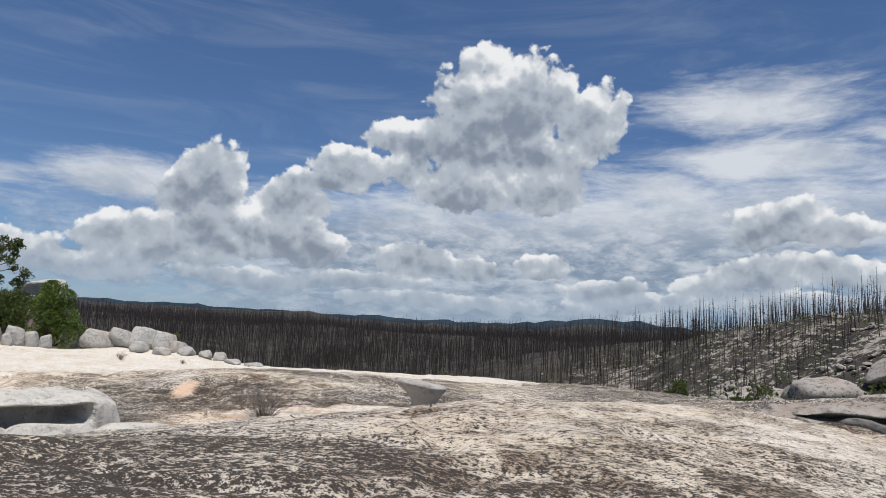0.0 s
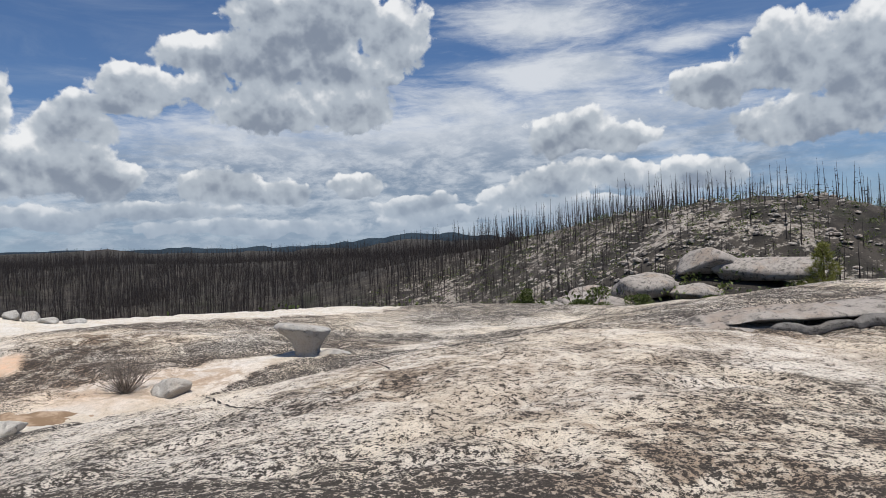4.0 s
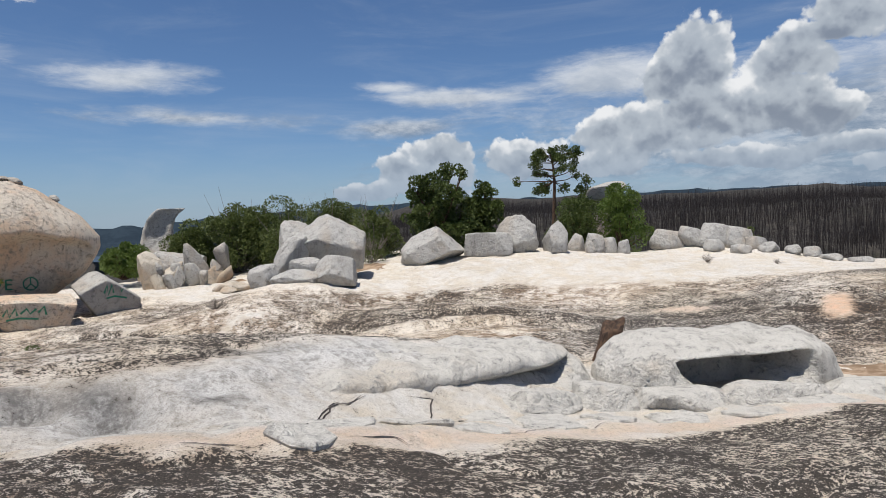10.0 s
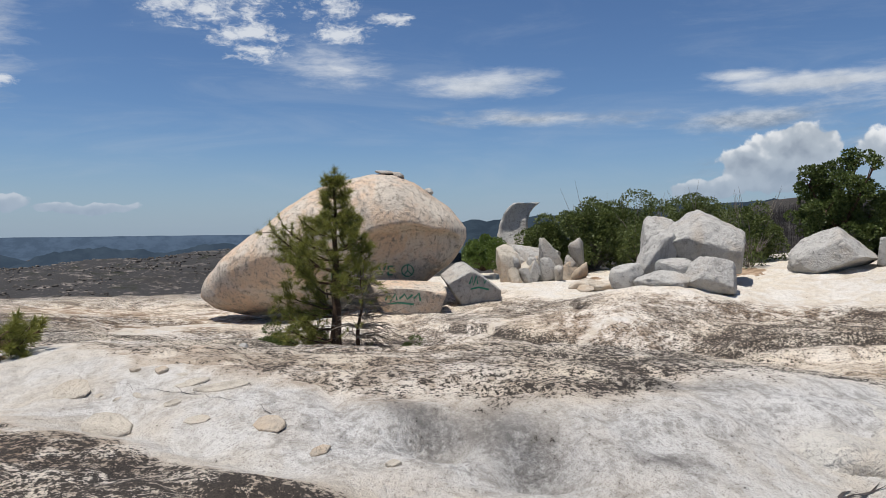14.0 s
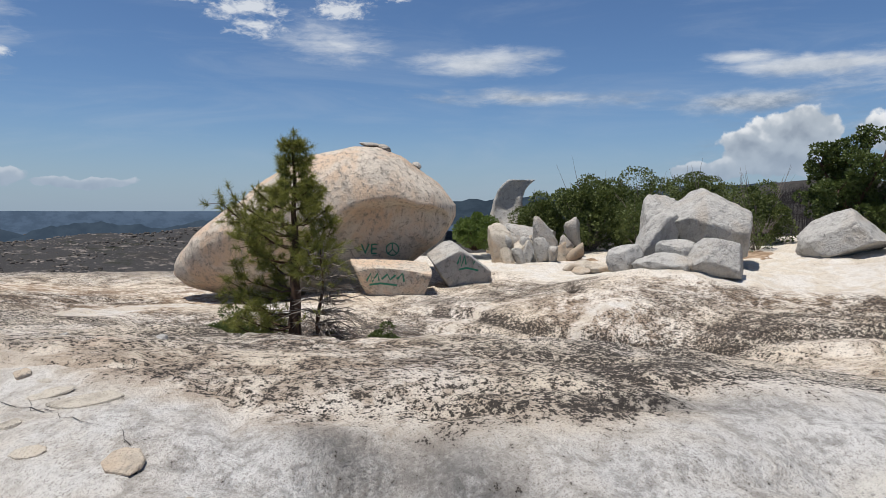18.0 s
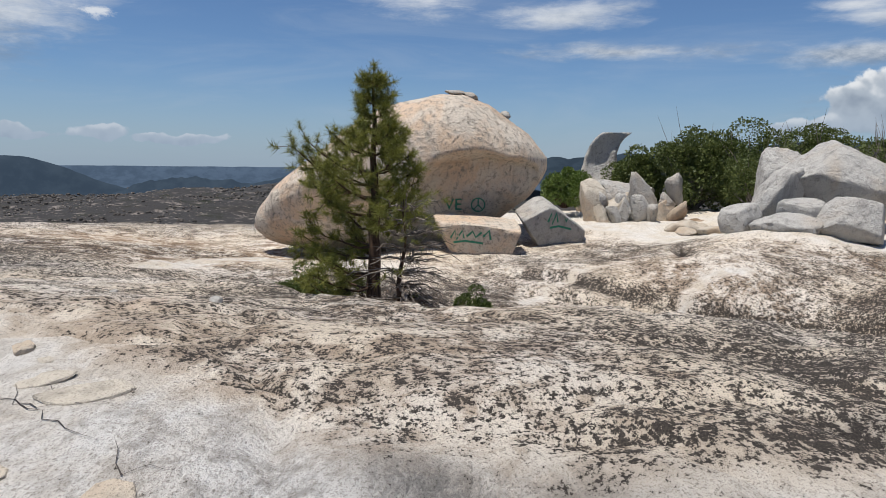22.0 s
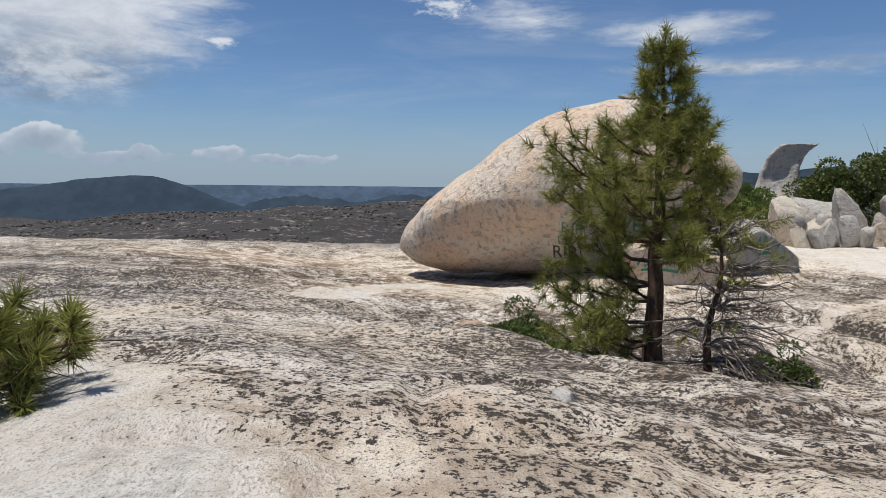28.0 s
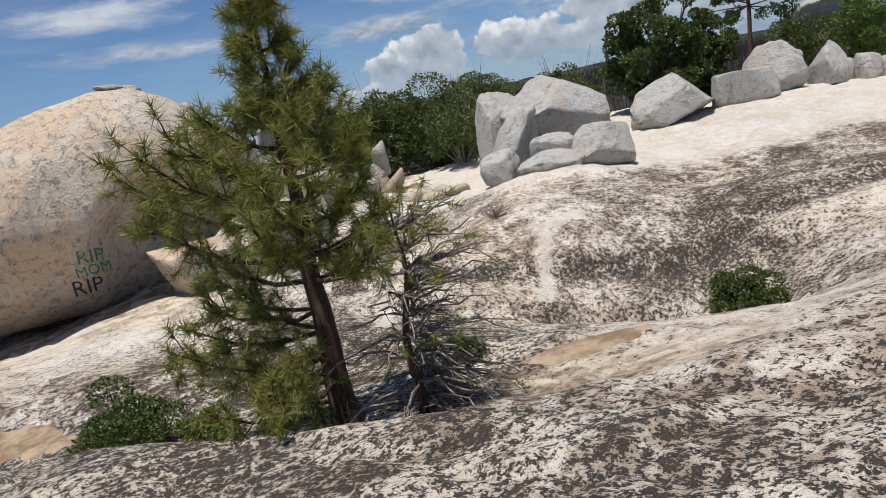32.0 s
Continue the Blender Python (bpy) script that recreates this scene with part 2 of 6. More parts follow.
def ground_material():
    m, n, bsdf = material("bare_granite")
    at = place_of(n)
    zone = {k: n.put("ShaderNodeAttribute", attribute_name=k, out=2) for k in ("lichen", "tan", "pale", "grey", "wood", "orange", "west", "stony", "hollow_shade")}
    grain = n.noise(at, 85.0, 2, 0.7)
    fleck = n.noise(at, 42.0, 3, 0.7, 0.1)
    scab = n.noise(at, 13.0, 6, 0.74, 0.0)
    blot = n.noise(at, 4.5, 5, 0.66, 0.5)
    patch = n.noise(at, 1.1, 6, 0.64, 0.6)
    broad = n.noise(at, 0.28, 4, 0.6, 0.4)
    # mineral rock: cream and grey drift
    rock = n.mix(n.ramp(broad, 0.38, 0.62), (0.75, 0.655, 0.525), (0.78, 0.715, 0.625))
    rock = n.mix(n.ramp(blot, 0.50, 0.68, 0.0, 0.55), rock, (0.53, 0.435, 0.325))
    rock = n.mix(n.ramp(patch, 0.54, 0.68, 0.0, 0.30), rock, (0.40, 0.345, 0.28))
    # washed bands: white, with cream and grey stains
    wash = n.mix(n.ramp(patch, 0.40, 0.62), (0.69, 0.66, 0.61), (0.65, 0.58, 0.475))
    wash = n.mix(n.ramp(blot, 0.47, 0.66, 0.0, 0.45), wash, (0.52, 0.47, 0.40))
    ashen = n.mix(n.ramp(n.math("ADD", n.math("MULTIPLY", blot, 0.5), n.math("MULTIPLY", scab, 0.5)), 0.44, 0.60), (0.66, 0.65, 0.63), (0.30, 0.297, 0.29))
    wash = n.mix(n.math("MULTIPLY", zone["grey"], 0.85), wash, ashen)
    rock = n.mix(zone["pale"], rock, wash)
    rock = n.mix(n.math("MULTIPLY", zone["tan"], n.ramp(n.math("ADD", n.math("MULTIPLY", patch, 0.6), n.math("MULTIPLY", blot, 0.4)), 0.42, 0.56)), rock,
                 n.mix(n.ramp(fleck, 0.4, 0.6), (0.25, 0.165, 0.10), (0.42, 0.30, 0.20)))
    rock = n.mix(zone["orange"], rock, n.mix(n.ramp(blot, 0.35, 0.65), (0.72, 0.475, 0.325), (0.66, 0.50, 0.37)))
    rock = n.mix(n.ramp(fleck, 0.555, 0.63, 0.0, 0.58), rock, (0.19, 0.165, 0.14))
    rock = n.mix(n.ramp(grain, 0.53, 0.64, 0.0, 0.50), rock, (0.20, 0.17, 0.145))
    # shade at the hollows, painted dark into the rock and mottled like stain
    rock = n.mix(n.math("MULTIPLY", zone["hollow_shade"], n.ramp(n.math("ADD", n.math("MULTIPLY", scab, 0.5), n.math("MULTIPLY", patch, 0.5)), 0.36, 0.56, 0.35, 0.9)), rock, (0.12, 0.117, 0.113))
    # black lichen: scabs of a hand's breadth, thick in patches, thin between
    load = n.math("ADD", n.math("MULTIPLY", scab, 0.74), n.math("ADD", n.math("MULTIPLY", fleck, 0.46), n.math("MULTIPLY", patch, 0.24)))
    load = n.math("SUBTRACT", n.math("ADD", load, n.math("MULTIPLY", blot, 0.18)), n.math("MULTIPLY_ADD", zone["lichen"], -0.36, 0.81 + 0.165))
    rock = n.mix(n.ramp(load, -0.04, 0.0, 0.0, 0.25), rock, (0.34, 0.29, 0.235))
    cover = n.ramp(load, -0.008, 0.016)
    dark = n.mix(n.ramp(n.math("ADD", n.math("MULTIPLY", grain, 0.7), n.math("MULTIPLY", blot, 0.3)), 0.40, 0.62), (0.011, 0.010, 0.010), (0.068, 0.057, 0.049))
    rock = n.mix(n.math("MULTIPLY", cover, 0.94), rock, dark)
    # burned ground with grass, ash and stones beyond the bare rock
    wild = n.mix(n.ramp(n.noise(at, 0.11, 6, 0.7), 0.38, 0.62), (0.022, 0.020, 0.018), (0.055, 0.048, 0.041))
    wild = n.mix(n.ramp(n.noise(at, 0.5, 5, 0.75), 0.60, 0.72), wild, (0.22, 0.20, 0.18))
    # western scrub, its dark tone lifted to stand for distance haze
    scrub = n.mix(n.ramp(n.noise(at, 0.11, 5, 0.75), 0.55, 0.64), (0.040, 0.038, 0.037), (0.20, 0.175, 0.155))
    wild = n.mix(n.math("MULTIPLY", zone["west"], n.ramp(n.noise(at, 0.008, 4, 0.6), 0.34, 0.46)), wild, scrub)
    wild = n.mix(n.ramp(n.noise(at, 0.06, 4, 0.7), 0.54, 0.68), wild, (0.024, 0.026, 0.016))
    rubble = n.math("ADD", n.math("MULTIPLY", n.noise(at, 0.40, 5, 0.78), 0.6), n.math("MULTIPLY", n.noise(at, 0.07, 3, 0.6), 0.4))
    wild = n.mix(n.math("MULTIPLY", zone["stony"], n.ramp(rubble, 0.52, 0.56)), wild, n.mix(n.ramp(patch, 0.4, 0.6), (0.44, 0.405, 0.36), (0.24, 0.205, 0.17)))
    rock = n.mix(zone["wood"], rock, wild)
    relief = n.math("ADD", n.math("MULTIPLY", fleck, 0.28), n.math("ADD", n.math("MULTIPLY", grain, 0.10), n.math("ADD", n.math("MULTIPLY", cover, 0.08), n.math("MULTIPLY", scab, 0.8))))
    relief = n.math("ADD", relief, n.math("MULTIPLY", blot, 0.9))
    return finish(m, n, bsdf, rock, 0.95, relief, 1.0, 0.062)


def rock_material(name, light, warm, dark, lichen, warmth=0.5, stain=0.66, pit=0.6, fine=1.0):
    m, n, bsdf = material(name)
    at = place_of(n)
    grain, fleck = n.noise(at, 60.0, 2, 0.7), n.noise(at, 11.0 * fine, 5, 0.65, 0.3)
    blot, broad = n.noise(at, 2.6 * fine, 5, 0.62, 0.5), n.noise(at, 0.45, 4, 0.6, 0.4)
    drip = n.noise(n.vec("MULTIPLY", at, (1.0, 1.0, 0.18)), 2.2, 4, 0.6)
    c = n.mix(n.ramp(broad, 0.55 - 0.2 * warmth, 0.70 - 0.16 * warmth), light, warm)
    c = n.mix(n.ramp(blot, 0.48, 0.66, 0.0, 0.75), c, tuple(v * stain for v in light))
    c = n.mix(n.ramp(drip, 0.55, 0.70, 0.0, 0.5), c, tuple(v * 0.5 for v in light))
    load = n.math("ADD", n.math("MULTIPLY", fleck, 0.55), n.math("MULTIPLY", blot, 0.5))
    cover = n.ramp(n.math("SUBTRACT", load, 0.76 - 0.36 * lichen), -0.02, 0.06)
    c = n.mix(n.math("MULTIPLY", cover, 0.85), c, dark)
    pits = n.voronoi(n.vec("ADD", at, n.scale(n.noise(at, 9.0, 2, out=1), 0.25)), 7.0 * fine)
    c = n.mix(n.math("MULTIPLY", n.ramp(pits, 0.30, 0.14, 0.0, pit), n.ramp(blot, 0.44, 0.62)), c, tuple(v * 0.42 for v in light))
    c = n.mix(n.ramp(grain, 0.53, 0.68, 0.0, 0.6), c, tuple(v * 0.33 for v in light))
    relief = n.math("ADD", n.math("MULTIPLY", fleck, 0.5), n.math("ADD", n.math("MULTIPLY", grain, 0.15), n.math("MULTIPLY", blot, 1.6)))
    return finish(m, n, bsdf, c, 0.95, relief, 1.0, 0.08)


def bark_material(name, a, b, scale=14.0):
    m, n, bsdf = material(name)
    at = n.vec("MULTIPLY", n.put("ShaderNodeTexCoord", out=3), (1.0, 1.0, 0.3))
    v = n.noise(at, scale, 5, 0.65, 0.5)
    return finish(m, n, bsdf, n.mix(n.ramp(v, 0.35, 0.65), a, b), 0.9, v, 0.6, 0.02)


def leaf_material(name, a, b, through=0.25, rough=0.55):
    m, n, bsdf = material(name)
    isle = n.put("ShaderNodeNewGeometry", out=8)
    drift = n.noise(n.put("ShaderNodeTexCoord", out=3), 1.6, 3)
    c = n.mix(n.math("ADD", n.math("MULTIPLY", isle, 0.6), n.math("MULTIPLY", drift, 0.4)), a, b)
    finish(m, n, bsdf, c, rough, spec=0.35)
    t = n.put("ShaderNodeBsdfTranslucent", {"Color": c})
    mixed = n.put("ShaderNodeMixShader", {0: through, 1: bsdf.outputs[0], 2: t})
    m.node_tree.links.new(mixed, m.node_tree.nodes["Material Output"].inputs[0])
    return m


GROUND = ground_material()
GREY_ROCK = rock_material("weathered_white_granite", (0.46, 0.445, 0.415), (0.43, 0.385, 0.33), (0.13, 0.126, 0.12), 0.38, 0.4, 0.7, 0.4, 1.6)
CREAM_ROCK = rock_material("cream_granite", (0.51, 0.46, 0.385), (0.46, 0.365, 0.27), (0.10, 0.09, 0.08), 0.27, 0.5)
WARM_ROCK = rock_material("lichened_warm_granite", (0.62, 0.55, 0.46), (0.63, 0.475, 0.345), (0.22, 0.19, 0.16), 0.53, 0.75, 0.74, 0.04, 1.7)
WASHED_ROCK = rock_material("washed_white_granite", (0.60, 0.575, 0.525), (0.56, 0.505, 0.43), (0.26, 0.25, 0.24), 0.46, 0.1, 0.74, 0.3, 2.0)
# darker copy: shade put into rib and pedestal; plain colour for hill rocks
SHADE_ROCK = rock_material("grey_shade_granite", (0.34, 0.31, 0.28), (0.31, 0.255, 0.21), (0.06, 0.055, 0.05), 0.55, 0.3)
DARK_ROCK = rock_material("dark_granite", (0.17, 0.16, 0.15), (0.14, 0.12, 0.10), (0.05, 0.045, 0.04), 0.5, 0.3)
OUTCROP_ROCK = rock_material("far_outcrop_granite", (0.25, 0.225, 0.20), (0.22, 0.18, 0.15), (0.05, 0.045, 0.04), 0.5, 0.4)
# burned brush far off, base colour lightened in place of haze
HAZED_BRUSH = bark_material("hazed_burned_brush", (0.05, 0.046, 0.042), (0.11, 0.098, 0.086), 0.6)
PINE_BARK = bark_material("pine_bark", (0.045, 0.03, 0.022), (0.12, 0.075, 0.05))
DEAD_WOOD = bark_material("grey_dead_wood", (0.10, 0.085, 0.072), (0.30, 0.26, 0.225), 20.0)
STUMP_WOOD = bark_material("charred_stump_wood", (0.035, 0.025, 0.02), (0.12, 0.075, 0.05), 9.0)
CHAR = bark_material("charred_bark", (0.024, 0.020, 0.019), (0.075, 0.064, 0.060), 2.0)
NEEDLES = leaf_material("pine_needles", (0.055, 0.08, 0.014), (0.36, 0.35, 0.085), 0.35)
OAK_LEAVES = leaf_material("oak_leaves", (0.024, 0.046, 0.010), (0.13, 0.165, 0.042))
BRIGHT_LEAVES = leaf_material("bright_shrub_leaves", (0.06, 0.11, 0.018), (0.15, 0.20, 0.04))
SHRUB_LEAVES = leaf_material("manzanita_leaves", (0.03, 0.05, 0.012), (0.165, 0.195, 0.055))


def paint(name, c):
    m, n, bsdf = material(name)
    v = n.noise(place_of(n), 40.0, 4)
    return finish(m, n, bsdf, n.mix(n.ramp(v, 0.4, 0.7, 0.0, 0.6), c, tuple(0.5 * k + 0.15 for k in c)), 0.7)


GREEN_PAINT, DARK_PAINT = paint("green_spray_paint", (0.03, 0.22, 0.13)), paint("black_spray_paint", (0.03, 0.03, 0.03))


def soil_material():
    m, n, bsdf = material("red_brown_soil")
    v, g = n.noise(place_of(n), 2.2, 6, 0.65), n.noise(place_of(n), 30.0, 3)
    return finish(m, n, bsdf, n.mix(n.ramp(v, 0.4, 0.65), (0.20, 0.135, 0.085), (0.38, 0.285, 0.20)), 0.95, g, 0.5, 0.02)


SOIL = soil_material()


# far land, with aerial haze put into its bluish colour and blue emission
def hazed_material(name, c, haze_glow):
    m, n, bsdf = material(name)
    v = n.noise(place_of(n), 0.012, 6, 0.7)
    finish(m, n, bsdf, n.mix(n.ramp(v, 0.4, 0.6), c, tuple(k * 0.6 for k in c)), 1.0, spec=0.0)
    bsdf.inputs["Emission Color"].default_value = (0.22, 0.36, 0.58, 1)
    bsdf.inputs["Emission Strength"].default_value = haze_glow
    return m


DISTANT_WOOD, DISTANT_PLAIN = hazed_material("distant_woods", (0.02, 0.028, 0.034), 0.075), hazed_material("distant_plain", (0.04, 0.055, 0.075), 0.16)
DISTANT_RIDGE = hazed_material("distant_ridge", (0.02, 0.026, 0.03), 0.125)


# ---- shared shapes ----
def part(name, bm, mat, parent=None, label="", smooth=True):
    """A bmesh as one mesh object, under a thing or part, or on its own."""
    me = bpy.data.meshes.new(name)
    bm.to_mesh(me)
    bm.free()
    return part_mesh(name, me, mat, parent, label, smooth)


def part_mesh(name, me, mat, parent=None, label="", smooth=True):
    me.materials.append(mat)
    if smooth:
        me.polygons.foreach_set("use_smooth", [True] * len(me.polygons))
    ob = new(name, me)
    if parent:
        ob.parent = parent
    return tagged(ob, label)


def thing(name, at, label, category, group="", kind="", turn=0.0):
    ob = new(name)
    ob.matrix_world = pose(*at, 0, 0, turn)
    return tagged(ob, label, category, group, kind)


def hashed(ix, iy, seed):
    h = (ix.astype(np.int64) * 374761393 + iy.astype(np.int64) * 668265263 + seed * 982451653) & 0xFFFFFFFF
    h = ((h ^ (h >> 13)) * 1274126177) & 0xFFFFFFFF
    return ((h ^ (h >> 16)) & 0xFFFF) / 65535.0


def value_noise(x, y, seed=0):
    ix, iy = np.floor(x), np.floor(y)
    u, v = x - ix, y - iy
    u, v = u * u * (3 - 2 * u), v * v * (3 - 2 * v)
    a, b = hashed(ix, iy, seed), hashed(ix + 1, iy, seed)
    c, d = hashed(ix, iy + 1, seed), hashed(ix + 1, iy + 1, seed)
    return (a + (b - a) * u) * (1 - v) + (c + (d - c) * u) * v - 0.5


def fbm(x, y, octaves=4, seed=0, gain=0.5):
    out, amp = 0.0, 1.0
    for k in range(octaves):
        out = out + amp * value_noise(x * 2.03**k + 13.7 * k, y * 2.03**k - 7.1 * k, seed + k)
        amp *= gain
    return out


def smooth_step(a, b, v):
    t = np.clip((v - a) / (b - a), 0, 1)
    return t * t * (3 - 2 * t)


# ---- the ground: one sheet of granite domes that runs out to the horizon ----
# swells of the bare rock: x, y, height
BROAD = ((-50, -6, -0.33), (-50, 4, -1.43), (-50, 14, -0.05), (-40, -6, 0.03), (-40, 4, -0.43), (-40, 14, 0.26), (-40, 24, 0.12), (-40, 34, 1.17),
         (-30, -6, 0.40), (-30, 4, -0.13), (-30, 14, -1.27), (-30, 24, -0.03), (-30, 34, 1.07), (-20, -6, 0.16), (-20, 4, 0.92), (-20, 14, 0.71),
         (-20, 24, -0.73), (-20, 34, 0.15), (-10, -6, 0.68), (-10, 4, 0.46), (-10, 14, -0.59), (-10, 24, 0.13), (-10, 34, 0.73), (0, -6, 0.38),
         (0, 4, 0.60), (0, 14, 1.27), (0, 24, -0.55), (0, 34, -0.19), (10, -6, -0.04), (10, 4, -0.12), (10, 14, 0.10), (10, 24, 1.22),
         (10, 34, -0.73), (20, 14, 0.70), (20, 24, 0.60), (20, 34, 0.45), (30, 24, 1.35), (30, 34, 0.37))
TIGHT = ((-27, 14, -1.67), (-29, 10, 0.13), (-31, 16, 0.86), (-24, 16, -0.07), (-18, 15, 0.11), (-15, 12, 0.23), (-12, 13, -0.53), (-13, 8, -0.24),
         (-17, 8, 0.09), (-13, 4, 0.10), (-17, 4, -0.18), (-21, 4, -0.02), (-9, 9, 0.04), (-9, 15, 0.25), (-5, 12, 0.03), (-1, 10, 0.08),
         (-6, 20, -1.03), (-13, 22, -0.22), (-21, 9, 0.05), (-24, 4, -0.15), (-10, 3, 0.34), (-5, 4, 0.34), (-25, 20, 0.36), (-33, 20, 0.92),
         (-25, 7, 0.43), (-27, 45.5, 0.8), (-22, 46, 0.5))
# far hills: x, y, half width x, half width y, height
HILLS = ((112, 150, 60, 50, 34), (92, 225, 66, 60, 30), (35, 290, 70, 60, 14), (50, 88, 30, 30, 15), (-598, 52, 190, 130, 42), (-676, -181, 150, 100, 24), (-520, -230, 170, 110, 24), (-480, -80, 130, 80, 16), (30, 68, 16, 9, 4.5),
         (-720, -420, 220, 130, 30), (-1500, 350, 400, 250, 25), (300, 420, 200, 200, 12), (41, 60, 17, 13, 8.5))


def dome_edge(x, y):
    """0 on the bare dome, then metres beyond its rim."""
    r = np.sqrt(((x + 16) / np.where(x > -16, 38.0, 37.5)) ** 2 + ((y - 9) / 42.0) ** 2) + 0.05 * fbm(x / 9, y / 9, 3, 5)
    return np.maximum(r - 1.0, 0) * 44.0


def near_line(x, y, points):
    """Distance from a bent line, and the side: above 0 to its left."""
    best, side = np.full(x.shape, 1e9), np.zeros(x.shape)
    for (ax, ay), (bx, by) in zip(points, points[1:]):
        ex, ey = bx - ax, by - ay
        t = np.clip(((x - ax) * ex + (y - ay) * ey) / (ex * ex + ey * ey), 0, 1)
        d = np.hypot(x - ax - t * ex, y - ay - t * ey)
        side = np.where(d < best - 1e-9, np.sign(ex * (y - ay) - ey * (x - ax)), side)
        best = np.minimum(best, d)
    return best, side


# bent lines that bound the kinds of rock, from south to north
LOWER = ((-30.0, -9.0), (-20.5, -1.5), (-17.0, 1.1), (-15.7, 2.9), (-14.3, 4.7), (-12.9, 6.0), (-12.05, 8.6), (-11.3, 12.0), (-9.0, 16.9), (-6.6, 21.0), (-3.9, 25.5))
UPPER = ((-34.0, -9.0), (-22.8, -0.6), (-20.6, 1.5), (-19.2, 2.7), (-17.5, 4.2), (-16.7, 5.2), (-16.2, 6.3), (-15.7, 8.0), (-15.4, 10.6), (-14.6, 14.0), (-13.0, 18.0), (-10.0, 22.0), (-6.0, 25.5))
CREST = ((-30.0, 0.5), (-26.5, 3.6), (-24.7, 4.6), (-23.1, 5.4), (-22.0, 6.5), (-21.2, 8.0), (-20.3, 11.0), (-19.8, 14.0))
LEDGE = ((-33.5, 11.0), (-31.5, 12.6), (-30.0, 13.9), (-27.6, 16.3), (-25.5, 18.5), (-21.5, 22.0), (-17.0, 24.5))
PLATEAU = ((-60, 13), (-46, 15), (-37, 17.2), (-32.5, 18.5), (-30.6, 21), (-28.5, 24), (-24.6, 28.2), (-20, 31), (-14.2, 36), (-4, 42))


def ledges(x, y):
    """Sharp steps in the rock: the hollow behind the dark dome, the layered ledge, the rounded white lip."""
    d, side = near_line(x, y, CREST)
    s = d * side
    z = -0.50 * smooth_step(-0.1, 1.1, s) * (1 - smooth_step(1.8, 5.0, s)) * smooth_step(0.5, 3.0, y) * (1 - smooth_step(10, 14, y))
    d, side = near_line(x, y, LEDGE)
    s = d * side + 0.35 * fbm(x / 1.7, y / 1.7, 3, 41)
    z = z + 0.42 * smooth_step(-0.25, 0.25, s) * (1 - smooth_step(0.8, 4.5, s)) * smooth_step(9, 12, y) * (1 - smooth_step(21, 25, y))
    z = z + 0.30 * smooth_step(-1.35, -1.05, s) * (1 - smooth_step(-0.9, 0.5, s)) * smooth_step(9, 12, y) * (1 - smooth_step(20, 23, y))
    d, side = near_line(x, y, UPPER)
    s = d * side + 0.25 * fbm(x / 2.5, y / 2.5, 3, 42)
    z = z + 0.20 * smooth_step(-1.5, -0.1, s) * (1 - smooth_step(0.4, 3.5, s)) * smooth_step(-3, 1, y) * (1 - smooth_step(12, 15, y))
    z = z - 0.16 * np.exp(-(((s + 1.9) / 0.5) ** 2)) * smooth_step(-2, 2, y) * (1 - smooth_step(11, 14, y))
    for px, py, r, deep in ((-15.05, 6.22, 0.34, 0.50), (-15.7, 5.45, 0.36, 0.45), (-41.5, 4.4, 2.6, 0.25), (-15.75, 5.9, 0.5, 0.10), (-14.9, 8.9, 0.6, 0.12), (-17.0, 4.4, 0.5, 0.06), (-25.6, 13.6, 2.6, 0.65), (-27.6, 7.2, 2.2, 0.35), (-24.6, 7.8, 1.5, 0.3), (-24.3, 4.9, 1.8, 0.24), (-22.0, 6.5, 1.5, 0.12)):
        z = z - deep * np.exp(-(((x - px) ** 2 + (y - py) ** 2) / (r * r)))
    return z


def ground_z(x, y):
    x, y = np.asarray(x, float), np.asarray(y, float)
    z = np.full(np.broadcast(x, y).shape, -1.04)
    for cx, cy, h in BROAD:
        z = z + h * np.exp(-((x - cx) ** 2 + (y - cy) ** 2) / 84.5)
    for cx, cy, h in TIGHT:
        z = z + h * np.exp(-((x - cx) ** 2 + (y - cy) ** 2) / 13.52)
    z = z + ledges(x, y)
    out, far = dome_edge(x, y), np.hypot(x, y)
    bearing = np.degrees(np.arctan2(-x, y))
    north = 1 - smooth_step(52, 80, np.abs(bearing + 8))
    z = z - 26 * smooth_step(0, 62, out)
    z = z + north * (33 * smooth_step(150, 560, far) + 80 * smooth_step(700, 3400, far))
    z = z - (1 - north) * (115 * smooth_step(120, 1500, far))
    for cx, cy, rx, ry, h in HILLS:
        z = z + h * np.exp(-(((x - cx) / rx) ** 2 + ((y - cy) / ry) ** 2))
    rough = smooth_step(0, 30, out)
    z = z + rough * (6.0 * fbm(x / 60, y / 60, 4, 9) + 0.02 * far * fbm(x / 300, y / 300, 4, 10) * smooth_step(150, 800, far))
    return z + (1 - rough) * (0.10 * fbm(x / 2.2, y / 2.2, 4, 1) + 0.20 * fbm(x / 7, y / 5, 3, 2) + 0.06 * fbm(x / 0.8, y / 0.8, 3, 3) - 0.09 * np.maximum(0, 0.12 - np.abs(fbm(x / 1.9, y / 1.9, 3, 71))) / 0.12)


def gz(x, y):
    return float(ground_z(np.array([x]), np.array([y]))[0])


def grid_lines(lo, hi, step, reach, grow=1.10):
    inner = list(np.arange(lo, hi + step / 2, step))
    outer, d = [], step
    v = hi
    while v < reach:
        d *= grow
        v += d
        outer.append(v)
    low, d, v = [], step, lo
    while v > -reach:
        d *= grow
        v -= d
        low.append(v)
    return np.array(low[::-1] + inner + outer)


